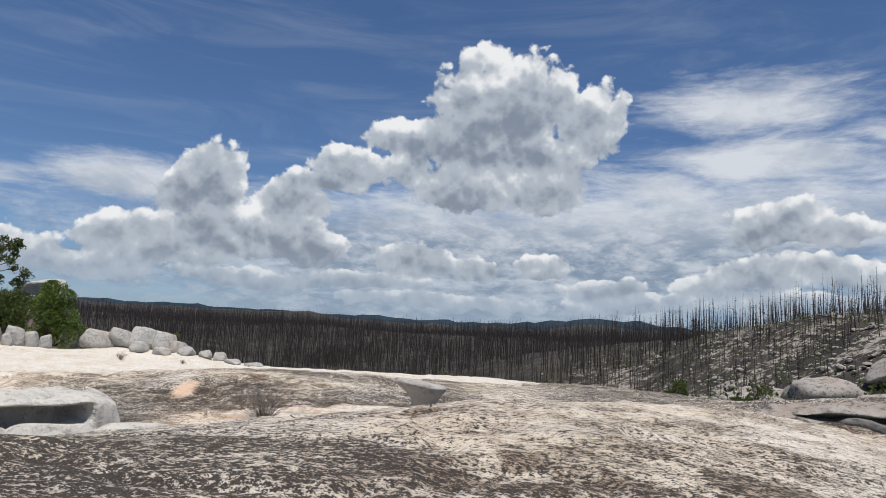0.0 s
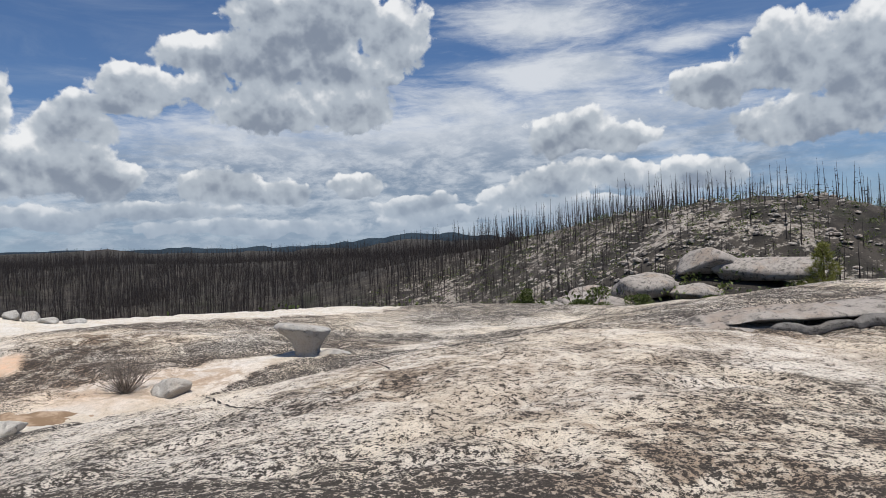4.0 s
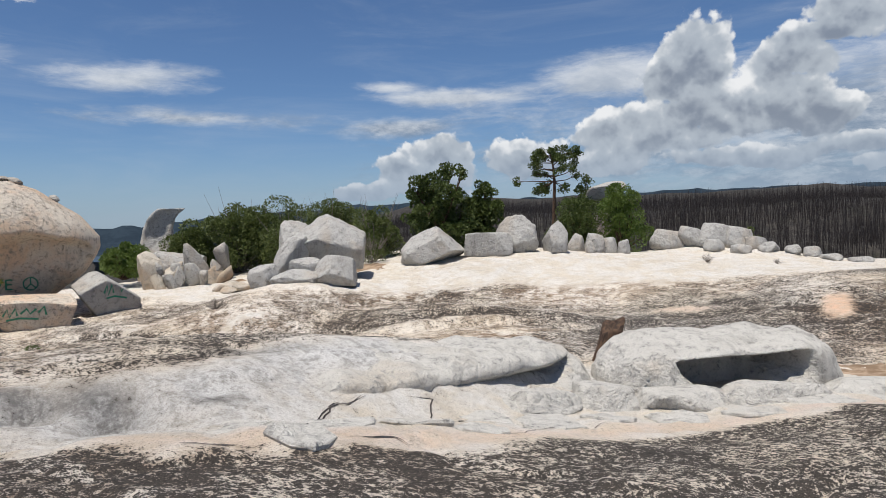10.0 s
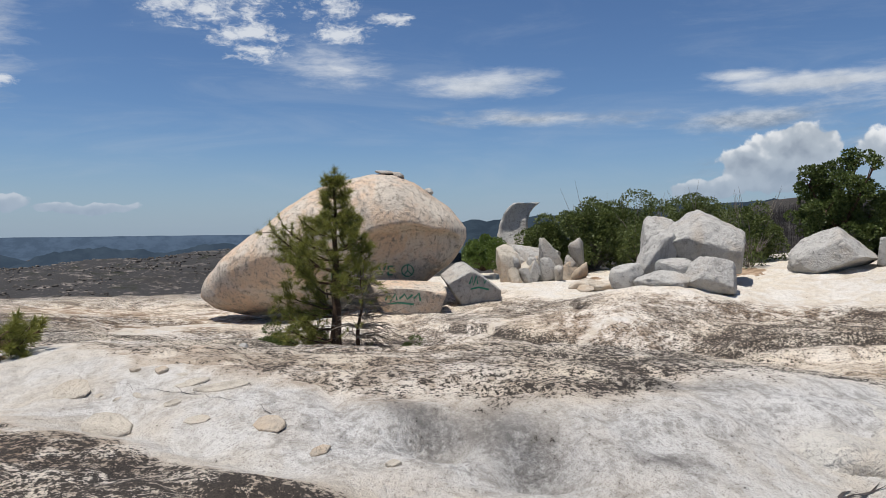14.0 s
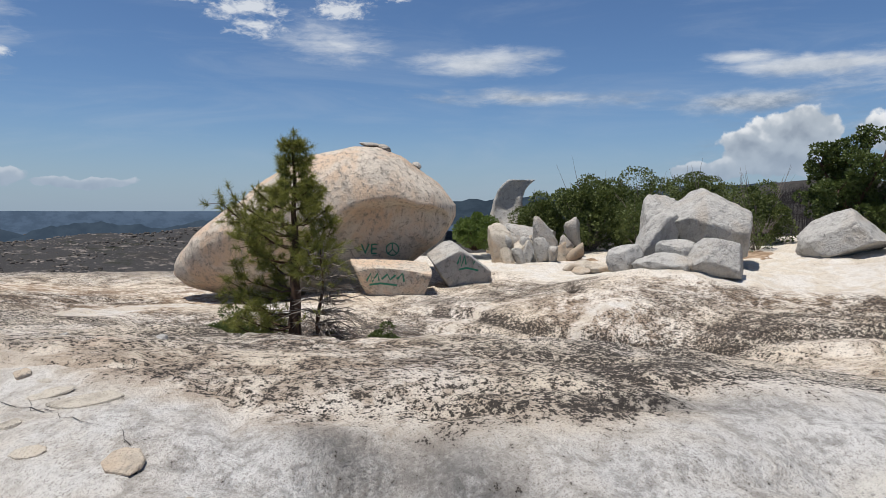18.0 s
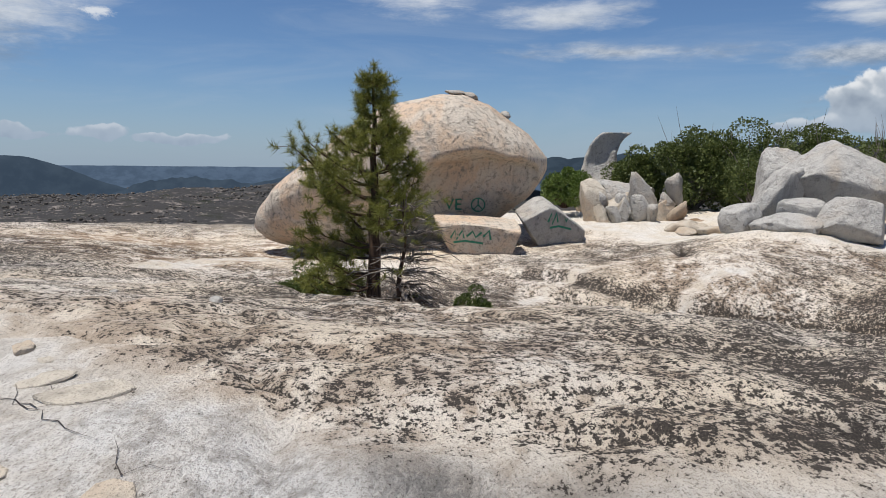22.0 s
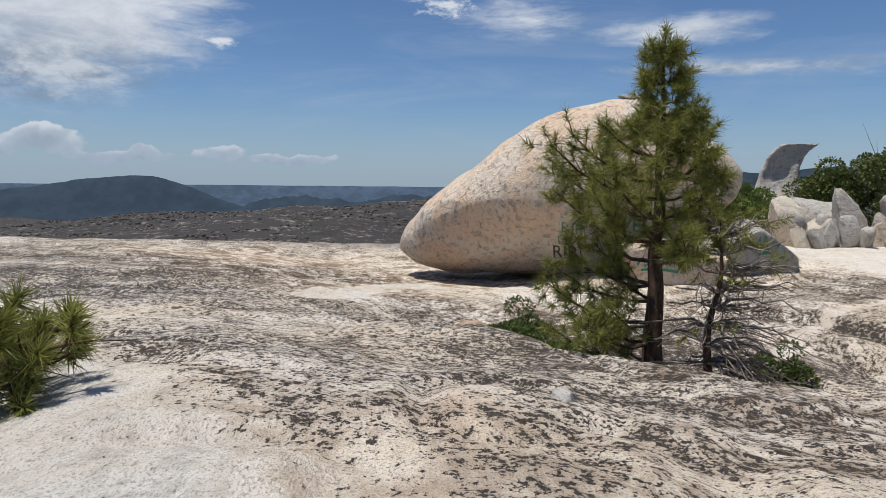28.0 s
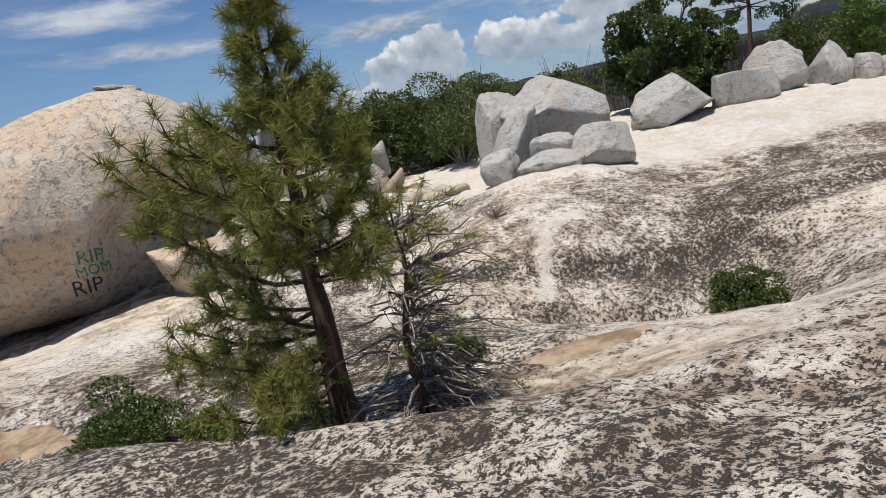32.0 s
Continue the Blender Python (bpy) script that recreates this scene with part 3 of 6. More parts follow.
# pale washed bands over the rock: bent line, half breadth
VEINS = ((((-30.5, 10.0), (-31.7, 11.1), (-32.4, 12.2), (-33.2, 13.8)), 0.17), (((-29.2, 13.6), (-29.9, 14.6), (-30.4, 15.4), (-30.1, 16.4)), 0.17),
         (((-32.7, 0.2), (-36.0, 1.3), (-40.3, 4.6), (-40.9, 6.9)), 0.75), (((-9.0, 23.4), (-6.5, 24.6), (-4.6, 25.9), (-3.0, 26.6)), 0.7))


def build_ground():
    xs, ys = grid_lines(-46, 9, 0.17, 4700), grid_lines(0.0, 30, 0.17, 4700)
    gx, gy = np.meshgrid(xs, ys)
    z = ground_z(gx, gy)
    nx, ny = len(xs), len(ys)
    idx = np.arange(nx * ny).reshape(ny, nx)
    quads = np.stack([idx[:-1, :-1], idx[:-1, 1:], idx[1:, 1:], idx[1:, :-1]], -1).reshape(-1, 4)
    me = bpy.data.meshes.new("ground")
    me.vertices.add(nx * ny)
    me.vertices.foreach_set("co", np.stack([gx, gy, z], -1).ravel().astype(np.float32))
    me.loops.add(quads.size)
    me.loops.foreach_set("vertex_index", quads.ravel().astype(np.int32))
    me.polygons.add(len(quads))
    me.polygons.foreach_set("loop_start", np.arange(0, quads.size, 4, dtype=np.int32))
    me.polygons.foreach_set("use_smooth", np.ones(len(quads), bool))
    me.update(calc_edges=True)
    x, y = gx.ravel(), gy.ravel()
    wob = fbm(x / 3.0, y / 3.0, 4, 21)
    fine = fbm(x / 0.7, y / 0.7, 3, 26)
    out = dome_edge(x, y)
    wood = smooth_step(1.0, 10.0, out + 4 * fbm(x / 6, y / 6, 3, 22))
    stony = np.exp(-(((x - 62) / 42) ** 2 + ((y - 98) / 40) ** 2)) + 0.8 * np.exp(-(((x - 22) / 22) ** 2 + ((y - 62) / 14) ** 2))
    stony = stony + np.exp(-(((x - 64) / 40) ** 2 + ((y - 160) / 48) ** 2)) + 0.7 * np.exp(-(((x - 36) / 28) ** 2 + ((y - 218) / 34) ** 2))
    stony = np.clip(1.1 * stony, 0, 0.75)
    d1, s1 = near_line(x, y, LOWER)
    d2, s2 = near_line(x, y, UPPER)
    d3, s3 = near_line(x, y, PLATEAU)
    d4, s4 = near_line(x, y, LEDGE)
    d5, s5 = near_line(x, y, CREST)
    low, up, plat = d1 * s1, d2 * s2, d3 * s3
    up = up - 0.9 * smooth_step(7, 9, y) * (1 - smooth_step(14, 17, y))
    pale = smooth_step(-0.25, 0.35, low + 0.8 * wob + 0.4 * fine) * smooth_step(-0.3, 0.5, -up + 0.5 * wob + 0.5 * fine)
    shelf = smooth_step(-0.5, 0.9, plat + 1.5 * wob + 0.4 * fine) * (x < 2)
    pale = np.maximum(pale, 0.9 * shelf)
    great = np.exp(-(((x + 39) / 7) ** 2 + ((y - 5) / 6) ** 2))
    lichen = 0.41 + 0.30 * fbm(x / 4.5, y / 4.5, 5, 23) + 0.22 * fbm(x / 11, y / 11, 3, 29) - 0.06 * (1 - smooth_step(-36, -29, x))
    near_low = (low < 0) & (y > -2)
    lichen = lichen + np.where(near_low, 0.24 * (1 - smooth_step(1.5, 5.5, d1 + 1.5 * wob)), 0)
    dark_dome = (up > 0) & (s5 < 0) & (x > -30)
    lichen = lichen + np.where(dark_dome, 0.075, 0) + 0.14 * np.exp(-(((x + 5.5) / 3.0) ** 2 + ((y - 8.0) / 3.5) ** 2))
    lichen = lichen + np.where((up > 0) & (plat < 0) & (s5 > 0), -0.03, 0)
    ledge = np.exp(-(((d4 * s4 + 0.35 * fbm(x / 1.7, y / 1.7, 3, 41) + 0.15) / 0.32) ** 2)) * smooth_step(9, 12, y) * (1 - smooth_step(23, 27, y))
    lichen = lichen + 0.25 * ledge - 0.12 * great
    lichen = lichen + 0.07 * smooth_step(-9, -3, x) * (y > 4) + 0.15 * smooth_step(4, 12, out)
    lichen = np.clip(lichen, 0.08, 0.58) * (1 - 0.92 * pale)
    grey = np.exp(-(((up + 0.9) / 1.1) ** 2)) * smooth_step(-4, 0, y) * (1 - smooth_step(14, 18, y)) * np.clip(0.75 + 1.2 * wob, 0, 1)
    basin = np.exp(-(((x + 8.5) / 4.5) ** 2 + ((y - 24.2) / 2.2) ** 2))
    pale = pale * (1 - 0.75 * basin)
    # where the hollows' shade is painted: x, y, half sizes, turn
    hollow_shade = np.zeros(x.shape)
    for sx, sy, a, b, turn in ((-15.5, 6.15, 0.75, 0.32, 0.3), (-16.15, 5.45, 0.6, 0.28, 0.9), (-14.7, 7.35, 0.35, 0.12, 1.1), (-16.3, 8.4, 0.9, 0.22, 1.4)):
        u, v = (x - sx) * math.cos(turn) + (y - sy) * math.sin(turn), (y - sy) * math.cos(turn) - (x - sx) * math.sin(turn)
        hollow_shade = np.maximum(hollow_shade, np.exp(-((u / a) ** 2 + (v / b) ** 2)))
    vein = np.zeros(x.shape)
    for line, half in VEINS:
        d, _ = near_line(x, y, line)
        vein = np.maximum(vein, 1 - smooth_step(half * 0.6, half * 1.3, d + 0.5 * half * fine + 0.3 * half * wob))
    pale = np.maximum(pale, vein)
    lichen = lichen * (1 - 0.8 * vein)
    tan = np.clip(0.22 + 1.3 * fbm(x / 6, y / 6, 3, 24) + 0.4 * ((up > 0) & (plat < 0) & (s5 > 0)), 0, 1) * (1 - 0.9 * pale)
    along, across = (y - 27.45) * 0.95 - (x + 13.3) * 0.31, (x + 13.3) * 0.95 + (y - 27.45) * 0.31
    orange = np.exp(-((across / 0.42) ** 4 + (along / 1.35) ** 4))
    orange = np.maximum(orange, 0.5 * np.exp(-(((x + 17.9) / 1.1) ** 4 + ((y - 26.5) / 0.5) ** 4)))
    orange = np.maximum(orange, 0.35 * np.exp(-(((x + 9.2) / 2.2) ** 2 + ((y - 22.4) / 1.3) ** 2)))
    orange = np.maximum(orange, 0.3 * np.exp(-(((x + 20.6) / 0.5) ** 2 + ((y - 2.95) / 0.25) ** 2)))
    sand = np.exp(-(((low - 0.35 + 0.4 * wob) / 0.35) ** 2)) * smooth_step(4, 7, y) * (1 - smooth_step(21, 24, y))
    orange = np.maximum(orange, 0.45 * sand)
    lichen = lichen * (1 - orange)
    tan = np.clip(tan + 0.7 * basin, 0, 1)
    orange = np.maximum(orange, 0.22 * basin)
    west = smooth_step(66, 80, np.degrees(np.arctan2(-x, y))) * smooth_step(150, 350, np.hypot(x, y))
    for name, v in (("lichen", lichen), ("tan", tan), ("pale", pale), ("grey", grey), ("wood", wood), ("orange", orange), ("west", west), ("stony", stony), ("hollow_shade", hollow_shade)):
        me.attributes.new(name, "FLOAT", "POINT").data.foreach_set("value", v.astype(np.float32))
    ob = part_mesh("ground", me, GROUND)
    return tagged(ob, "pale granite dome ground streaked with black lichen, running out to hills", "ground", kind="structure")


build_ground()


# ---- boulders ----
def rock_mesh(size, seed, rough=1.0, cuts=5, detail=4, flat=0.55, extra=(), bite=(0.52, 0.80)):
    """A weathered boulder of the given size, standing on z = 0."""
    rng = random.Random(seed)
    bm = bmesh.new()
    bmesh.ops.create_icosphere(bm, subdivisions=detail, radius=1.0)
    shift = Vector((rng.uniform(-50, 50), rng.uniform(-50, 50), rng.uniform(-50, 50)))
    planes = []
    for _ in range(cuts):
        d = Vector((rng.uniform(-1, 1), rng.uniform(-1, 1), rng.uniform(-0.6, 1))).normalized()
        planes.append((d, rng.uniform(*bite)))
    planes += [(Vector(e[:3]).normalized(), e[3]) for e in extra]
    for v in bm.verts:
        p = v.co.copy()
        r = 1 + rough * (0.20 * noise.noise(p * 1.2 + shift) + 0.10 * noise.noise(p * 2.7 + shift) + 0.045 * noise.noise(p * 6 + shift) + 0.018 * noise.noise(p * 15 + shift))
        p *= r
        for d, k in planes:
            over = p.dot(d) - k
            if over > -0.14:
                p -= d * 0.95 * (0.035 * math.log1p(math.exp(over / 0.035)))
        p *= 1 + rough * (0.050 * noise.noise(p * 4.5 + shift) + 0.026 * noise.noise(p * 10 + shift) + 0.012 * noise.noise(p * 22 + shift))
        if p.z < -flat:
            p.z = -flat + (p.z + flat) * 0.15
        v.co = p
    lo = [min(v.co[k] for v in bm.verts) for k in range(3)]
    hi = [max(v.co[k] for v in bm.verts) for k in range(3)]
    for v in bm.verts:
        v.co = Vector([(v.co[k] - (lo[k] + hi[k]) / 2) / (hi[k] - lo[k]) * size[k] for k in range(3)])
        v.co.z += size[2] / 2
    return bm


def boulder(at, size, seed, label, mat=GREY_ROCK, turn=0.0, rough=1.0, cuts=5, detail=4, sink=0.12, group="", tip=(0, 0), z=None, name="boulder", extra=(), bite=(0.52, 0.80)):
    bm = rock_mesh(size, seed, rough, cuts, detail, extra=extra, bite=bite)
    ob = part(name, bm, mat)
    base = gz(*at) if z is None else z
    ob.matrix_world = pose(at[0], at[1], base - sink, tip[0], tip[1], turn)
    return tagged(ob, label, "boulder", group)


def profile(points, s):
    return float(np.interp(s, [p[0] for p in points], [p[1] for p in points]))


GREAT_TOP = ((-1, 1.0), (-0.88, 2.35), (-0.71, 3.35), (-0.5, 4.55), (-0.3, 5.55), (-0.1, 6.45), (0.11, 7.15), (0.32, 7.5), (0.49, 7.5), (0.61, 7.1), (0.73, 6.4), (0.86, 5.7), (0.94, 5.2), (1, 4.6))
GREAT_FOOT = ((-1, 0.65), (-0.85, 0.1), (-0.6, -0.2), (0.35, 0.0), (0.6, 0.9), (0.75, 1.8), (0.9, 2.6), (0.97, 3.2), (1, 3.7))


def great_boulder():
    """Egg-shaped boulder, low at one tip, with an undercut hollow below the far shoulder."""
    rings, sides, long_half = 110, 150, 7.1
    bm = bmesh.new()
    rows = []
    for i in range(rings + 1):
        s = -math.cos(math.pi * i / rings)
        top, foot = 0.93 * profile(GREAT_TOP, s), profile(GREAT_FOOT, s)
        deep = 4.6 * max(1 - s * s, 0.0) ** 0.42
        row = []
        for j in range(sides):
            a = 2 * math.pi * j / sides
            c, q = math.cos(a), math.sin(a)
            u = math.copysign(abs(q) ** 0.85, q)
            z = (top + foot) / 2 + (top - foot) / 2 * u
            d = deep * math.copysign(abs(c) ** 0.8, c)
            rise = (z - 0.0) / 7.5
            d *= 0.70 + 0.30 * min(1.0, max(0.0, (rise + 0.05) / 0.45)) if z < top else 1
            if d < 0:
                hollow = float(smooth_step(0.12, 0.34, s)) * (1 - float(smooth_step(0.92, 1.0, s)))
                brow = 4.35 - (11.0 if s < 0.6 else 4.0) * (s - 0.6) ** 2 + 0.25 * noise.noise(Vector((s * 5, 3, 0)))
                d *= 1 - 0.42 * hollow * (1 - float(smooth_step(brow - 0.30, brow + 0.08, z)))
            p = Vector((s * long_half * (0.955 if s < 0 else 1), d, z))
            k = noise.noise(p * 0.35) * 0.14 + noise.noise(p * 0.9) * 0.10 + noise.noise(p * 2.6) * 0.035 + noise.noise(p * 7) * 0.012
            out = Vector((s * 0.4, c, u)).normalized()
            row.append(bm.verts.new(p + out * k))
        rows.append(row)
    for a, b in zip(rows, rows[1:]):
        for j in range(sides):
            bm.faces.new((a[j], a[(j + 1) % sides], b[(j + 1) % sides], b[j]))
    for row in (rows[0], rows[-1]):
        bm.faces.new(row)
    bmesh.ops.recalc_face_normals(bm, faces=bm.faces)
    return bm


GREAT_AT, GREAT_TURN = (-44.9, 7.9), math.degrees(math.atan2(12.9, 5.2))
great = thing("great_boulder", (*GREAT_AT, -2.15), "huge egg-shaped tan granite boulder with an undercut hollow", "boulder")
great.matrix_world = pose(*GREAT_AT, -2.15, 0, 0, GREAT_TURN)
great_body = part("body", great_boulder(), WARM_ROCK, great)

bpy.context.view_layer.update()
crown = BVHTree.FromPolygons([great.matrix_world @ v.co for v in great_body.data.vertices], [tuple(p.vertices) for p in great_body.data.polygons])
for k, (at, wide) in enumerate((((-43.9, 10.9, 6.0), 1.3), ((-43.8, 11.6, 5.8), 0.9), ((-43.2, 13.3, 4.6), 0.7))):
    on, normal = crown.find_nearest(Vector(at))[:2]
    slab = part("loose_slab", rock_mesh((wide, wide * 0.7, 0.26), 900 + k, 0.9, 5, 3), GREY_ROCK)
    slab.matrix_world = Matrix.Translation(on - normal * 0.03) @ normal.to_track_quat("Z", "Y").to_matrix().to_4x4()
    tagged(slab, "thin loose slab lying on a huge boulder's crown", "rock", "slabs on the great boulder")

# heaped boulders on the pale shelf
BLOCKY = ((1, 0.3, 0.15, 0.64), (-1, 0.15, 0.3, 0.66), (0.3, 1, 0.1, 0.64), (0.1, -1, 0.35, 0.66), (0.25, 0.1, 1, 0.62))
SHELF = "boulders heaped on the pale shelf"
boulder((-35.7, 23.4), (3.9, 3.3, 2.95), 3, "large grey-white angular boulder resting on smaller rocks", turn=52, cuts=0, rough=0.75, group=SHELF, z=0.0, detail=5,
        extra=((-0.55, -0.35, 0.75, 0.62), (0.5, -0.1, 0.85, 0.66), (1, 0, -0.1, 0.74), (-0.1, -0.9, -0.45, 0.52), (0.25, -0.8, 0.55, 0.60), (-0.8, -0.3, -0.5, 0.6), (0, 1, 0.2, 0.7)))
boulder((-36.1, 20.7), (1.6, 1.7, 2.9), 8, "tall grey boulder leaning against a larger one", turn=52, rough=0.6, cuts=1, group=SHELF, tip=(0, 26), z=-0.65, detail=5, extra=((0.6, -0.6, 0.3, 0.66),))
boulder((-37.7, 22.8), (2.1, 2.0, 3.1), 12, "upright grey boulder behind a leaning one", turn=52, cuts=0, rough=0.8, group=SHELF, z=-0.4, detail=5, extra=((0.1, -0.4, 0.9, 0.7), (-1, -0.2, 0.1, 0.7), (0.4, -0.9, 0.1, 0.66)))
boulder((-35.0, 19.3), (1.5, 1.3, 1.15), 14, "small rounded grey boulder on pale rock", turn=52, cuts=1, rough=0.6, group=SHELF, extra=((-0.2, -0.2, 1, 0.6), (0.7, -0.5, 0.4, 0.7)))
boulder((-33.4, 19.9), (2.3, 1.2, 0.70), 15, "low pale slab-like boulder lying on the shelf", turn=50, cuts=1, rough=1.1, group=SHELF, extra=((0.3, -0.5, 0.9, 0.5), (-0.6, -0.3, 0.8, 0.62)))
boulder((-32.5, 21.5), (2.1, 1.5, 1.5), 17, "blocky grey boulder with flat sides", turn=52, cuts=0, rough=0.6, group=SHELF, detail=5, extra=((0.1, -0.85, 0.5, 0.46), (1, -0.1, 0.05, 0.62), (-0.65, -0.4, 0.6, 0.52), (0.25, 0.2, 1, 0.62), (-0.2, -0.7, -0.6, 0.55)))
boulder((-33.9, 21.0), (1.8, 1.4, 1.25), 19, "rough grey boulder in a rock heap", turn=52, cuts=3, rough=0.9, group=SHELF)
for k, (x, y, r) in enumerate(((-34.4, 20.2, 0.5), (-34.9, 20.9, 0.55), (-33.2, 21.6, 0.55), (-34.6, 21.8, 0.6), (-33.0, 20.9, 0.45), (-34.2, 19.6, 0.4), (-35.6, 19.9, 0.4), (-33.5, 22.3, 0.5))):
    boulder((x, y), (r * 1.2, r, r * 0.9), 40 + k, "small rounded grey stone in a rock heap", turn=k * 40, cuts=3, detail=3, group="small stones in the rock heap", sink=0.04, name="stone")
boulder((-33.7, 28.9), (3.6, 2.2, 2.15), 22, "tilted wedge-shaped grey boulder beside oak trees", turn=43, cuts=0, group=SHELF, z=-0.05, rough=0.7, detail=5, extra=((0.75, -0.2, 0.65, 0.46), (-0.5, -0.35, 0.8, 0.46), (0.45, -0.2, -0.9, 0.42), (0, -1, 0.1, 0.62), (0.1, 0.9, 0.4, 0.6)))
boulder((-31.7, 31.3), (2.7, 1.7, 1.35), 24, "flat-topped pale boulder with a sheer face", turn=36, cuts=2, rough=0.6, group=SHELF, extra=((0, 0, 1, 0.3), (0.1, -1, -0.15, 0.45), (-1, 0, 0.1, 0.7)))
boulder((-31.2, 33.2), (2.7, 2.2, 2.2), 26, "rounded white boulder behind a flat-topped one", turn=10, cuts=3, group=SHELF)
boulder((-29.5, 34.2), (1.7, 1.5, 1.85), 28, "pointed grey boulder standing upright", turn=0, cuts=6, group=SHELF)
for k, (x, y, r) in enumerate(((-29.6, 36.6, 1.0), (-28.8, 37.2, 1.1), (-28.2, 37.9, 0.9), (-28.6, 36.4, 0.7), (-27.4, 38.0, 0.8))):
    boulder((x, y), (r, r * 0.9, r * 1.15), 60 + k, "small upright grey boulder in a row", turn=k * 50, cuts=3, detail=3, group="small boulders in a row", extra=BLOCKY)
for k, (x, y, a, b) in enumerate(((-27.6, 43.6, 1.9, 1.6), (-26.4, 44.2, 1.6, 1.7), (-25.1, 44.6, 1.7, 1.8), (-23.9, 45.2, 1.5, 1.7), (-22.8, 45.2, 1.3, 1.1), (-24.4, 43.2, 1.2, 0.9), (-21.8, 44.6, 1.2, 0.8), (-20.6, 44.9, 1.0, 0.7), (-19.6, 45.0, 1.2, 0.8), (-18.5, 44.4, 1.1, 0.5), (-17.2, 44.6, 1.3, 0.5), (-22.9, 43.2, 1.1, 0.7))):
    boulder((x, y), (a * 1.15, a * 0.9, b * 0.85), 80 + k, "squarish white boulder in a line along the dome's rim", turn=20 + 13 * k, cuts=3, detail=3, rough=0.8, group="boulders along the rim", extra=BLOCKY)

# painted boulders in front of the great one
flat_green = boulder((-39.3, 10.7), (2.6, 3.6, 2.0), 31, "broad flat-topped boulder sprayed with green paint", mat=WARM_ROCK, turn=-18, cuts=3, rough=0.7, z=-2.1, extra=((0.12, 0.1, 1, 0.22), (1, -0.1, -0.25, 0.5), (-0.2, 1, -0.3, 0.55), (0.1, -1, -0.4, 0.6)))
lean_green = boulder((-39.8, 13.9), (2.2, 2.9, 2.2), 33, "leaning white boulder sprayed with green paint", turn=-10, cuts=3, tip=(0, 0), z=-1.6, extra=((0.1, 0.75, 1, 0.45), (1, 0.2, -0.3, 0.5), (0, -0.9, -0.6, 0.5), (0.3, -0.5, 1, 0.6)))


# ---- the curled fin rock and the split rocks under it ----
FIN_LEFT = ((0, 0.0), (0.35, 0.04), (0.6, 0.25), (0.8, 0.55), (0.9, 0.82), (0.96, 1.05), (1.0, 1.25))
FIN_RIGHT = ((0, 2.6), (0.2, 2.4), (0.45, 2.2), (0.65, 2.18), (0.8, 2.34), (0.9, 2.60), (0.96, 2.86), (1.0, 3.02))


def fin_rock():
    """A thin wave-like fin: a rounded back, a flat top drawn out to a tip, and a scooped face."""
    bm = bmesh.new()
    nu, nv = 18, 30
    sheets = []
    for face in (0, 1):
        rows = []
        for j in range(nv + 1):
            h = j / nv
            lo, hi = profile(FIN_LEFT, h), profile(FIN_RIGHT, h)
            row = []
            for i in range(nu + 1):
                s = i / nu
                bulge = (1 - (2 * s - 1) ** 2) ** 0.5
                thick = (0.75 * (1 - h) + 0.10) * bulge + 0.02
                scoop = 0.55 * math.sin(math.pi * s) * math.sin(math.pi * min(1, h * 0.95 + 0.05))
                y = thick if face else -thick + scoop
                p = Vector((lo + (hi - lo) * s - 1.2, y - 0.25 * h * h, 3.55 * h))
                p += Vector((0.6, 1, 0.5)) * (0.07 * noise.noise(p * 1.5) + 0.02 * noise.noise(p * 5))
                row.append(bm.verts.new(p))
            rows.append(row)
        for a, b in zip(rows, rows[1:]):
            for i in range(nu):
                bm.faces.new((a[i], a[i + 1], b[i + 1], b[i]))
        sheets.append(rows)
    f, b = sheets
    rim = [r[0] for r in f] + f[-1][1:] + [r[-1] for r in f[-2::-1]]
    rim_b = [r[0] for r in b] + b[-1][1:] + [r[-1] for r in b[-2::-1]]
    for k in range(len(rim) - 1):
        bm.faces.new((rim[k], rim[k + 1], rim_b[k + 1], rim_b[k]))
    bmesh.ops.recalc_face_normals(bm, faces=bm.faces)
    return bm


fin = part("fin_rock", fin_rock(), GREY_ROCK)
fin.matrix_world = pose(-53.4, 21.6, 0.25, 0, 0, 70)
tagged(fin, "tall white fin-shaped rock curling over at its top", "rock")
for k, (x, y, z, a, b, h, tipx, mat) in enumerate(((-45.75, 18.3, -1.3, 1.5, 1.4, 2.5, -4, CREAM_ROCK), (-45.9, 19.0, -0.95, 0.75, 0.8, 2.0, -22, GREY_ROCK), (-45.7, 19.75, -0.95, 0.7, 0.75, 1.95, -32, GREY_ROCK), (-45.0, 19.55, -1.35, 1.0, 1.1, 1.85, -8, GREY_ROCK),
                                                  (-44.8, 20.1, -1.35, 0.85, 0.9, 1.6, 10, GREY_ROCK), (-45.6, 21.0, -0.95, 1.4, 1.2, 2.6, -14, GREY_ROCK), (-44.6, 21.2, -1.3, 1.8, 1.3, 1.5, 0, CREAM_ROCK), (-47.4, 20.4, -1.2, 3.4, 2.2, 2.3, 0, GREY_ROCK), (-52.2, 21.2, -1.2, 3.0, 2.4, 2.3, 0, CREAM_ROCK))):
    boulder((x, y), (a, b, h), 110 + k, "split white rock with rounded upright lobes", mat=mat, turn=68, cuts=6, rough=1.4, detail=4, group="split rocks below the fin", tip=(0, tipx), sink=0.05, z=z, extra=((0.3, -0.9, 0.2, 0.5), (-0.8, -0.4, 0.1, 0.6)), bite=(0.34, 0.7))
lump_rng = random.Random(31)
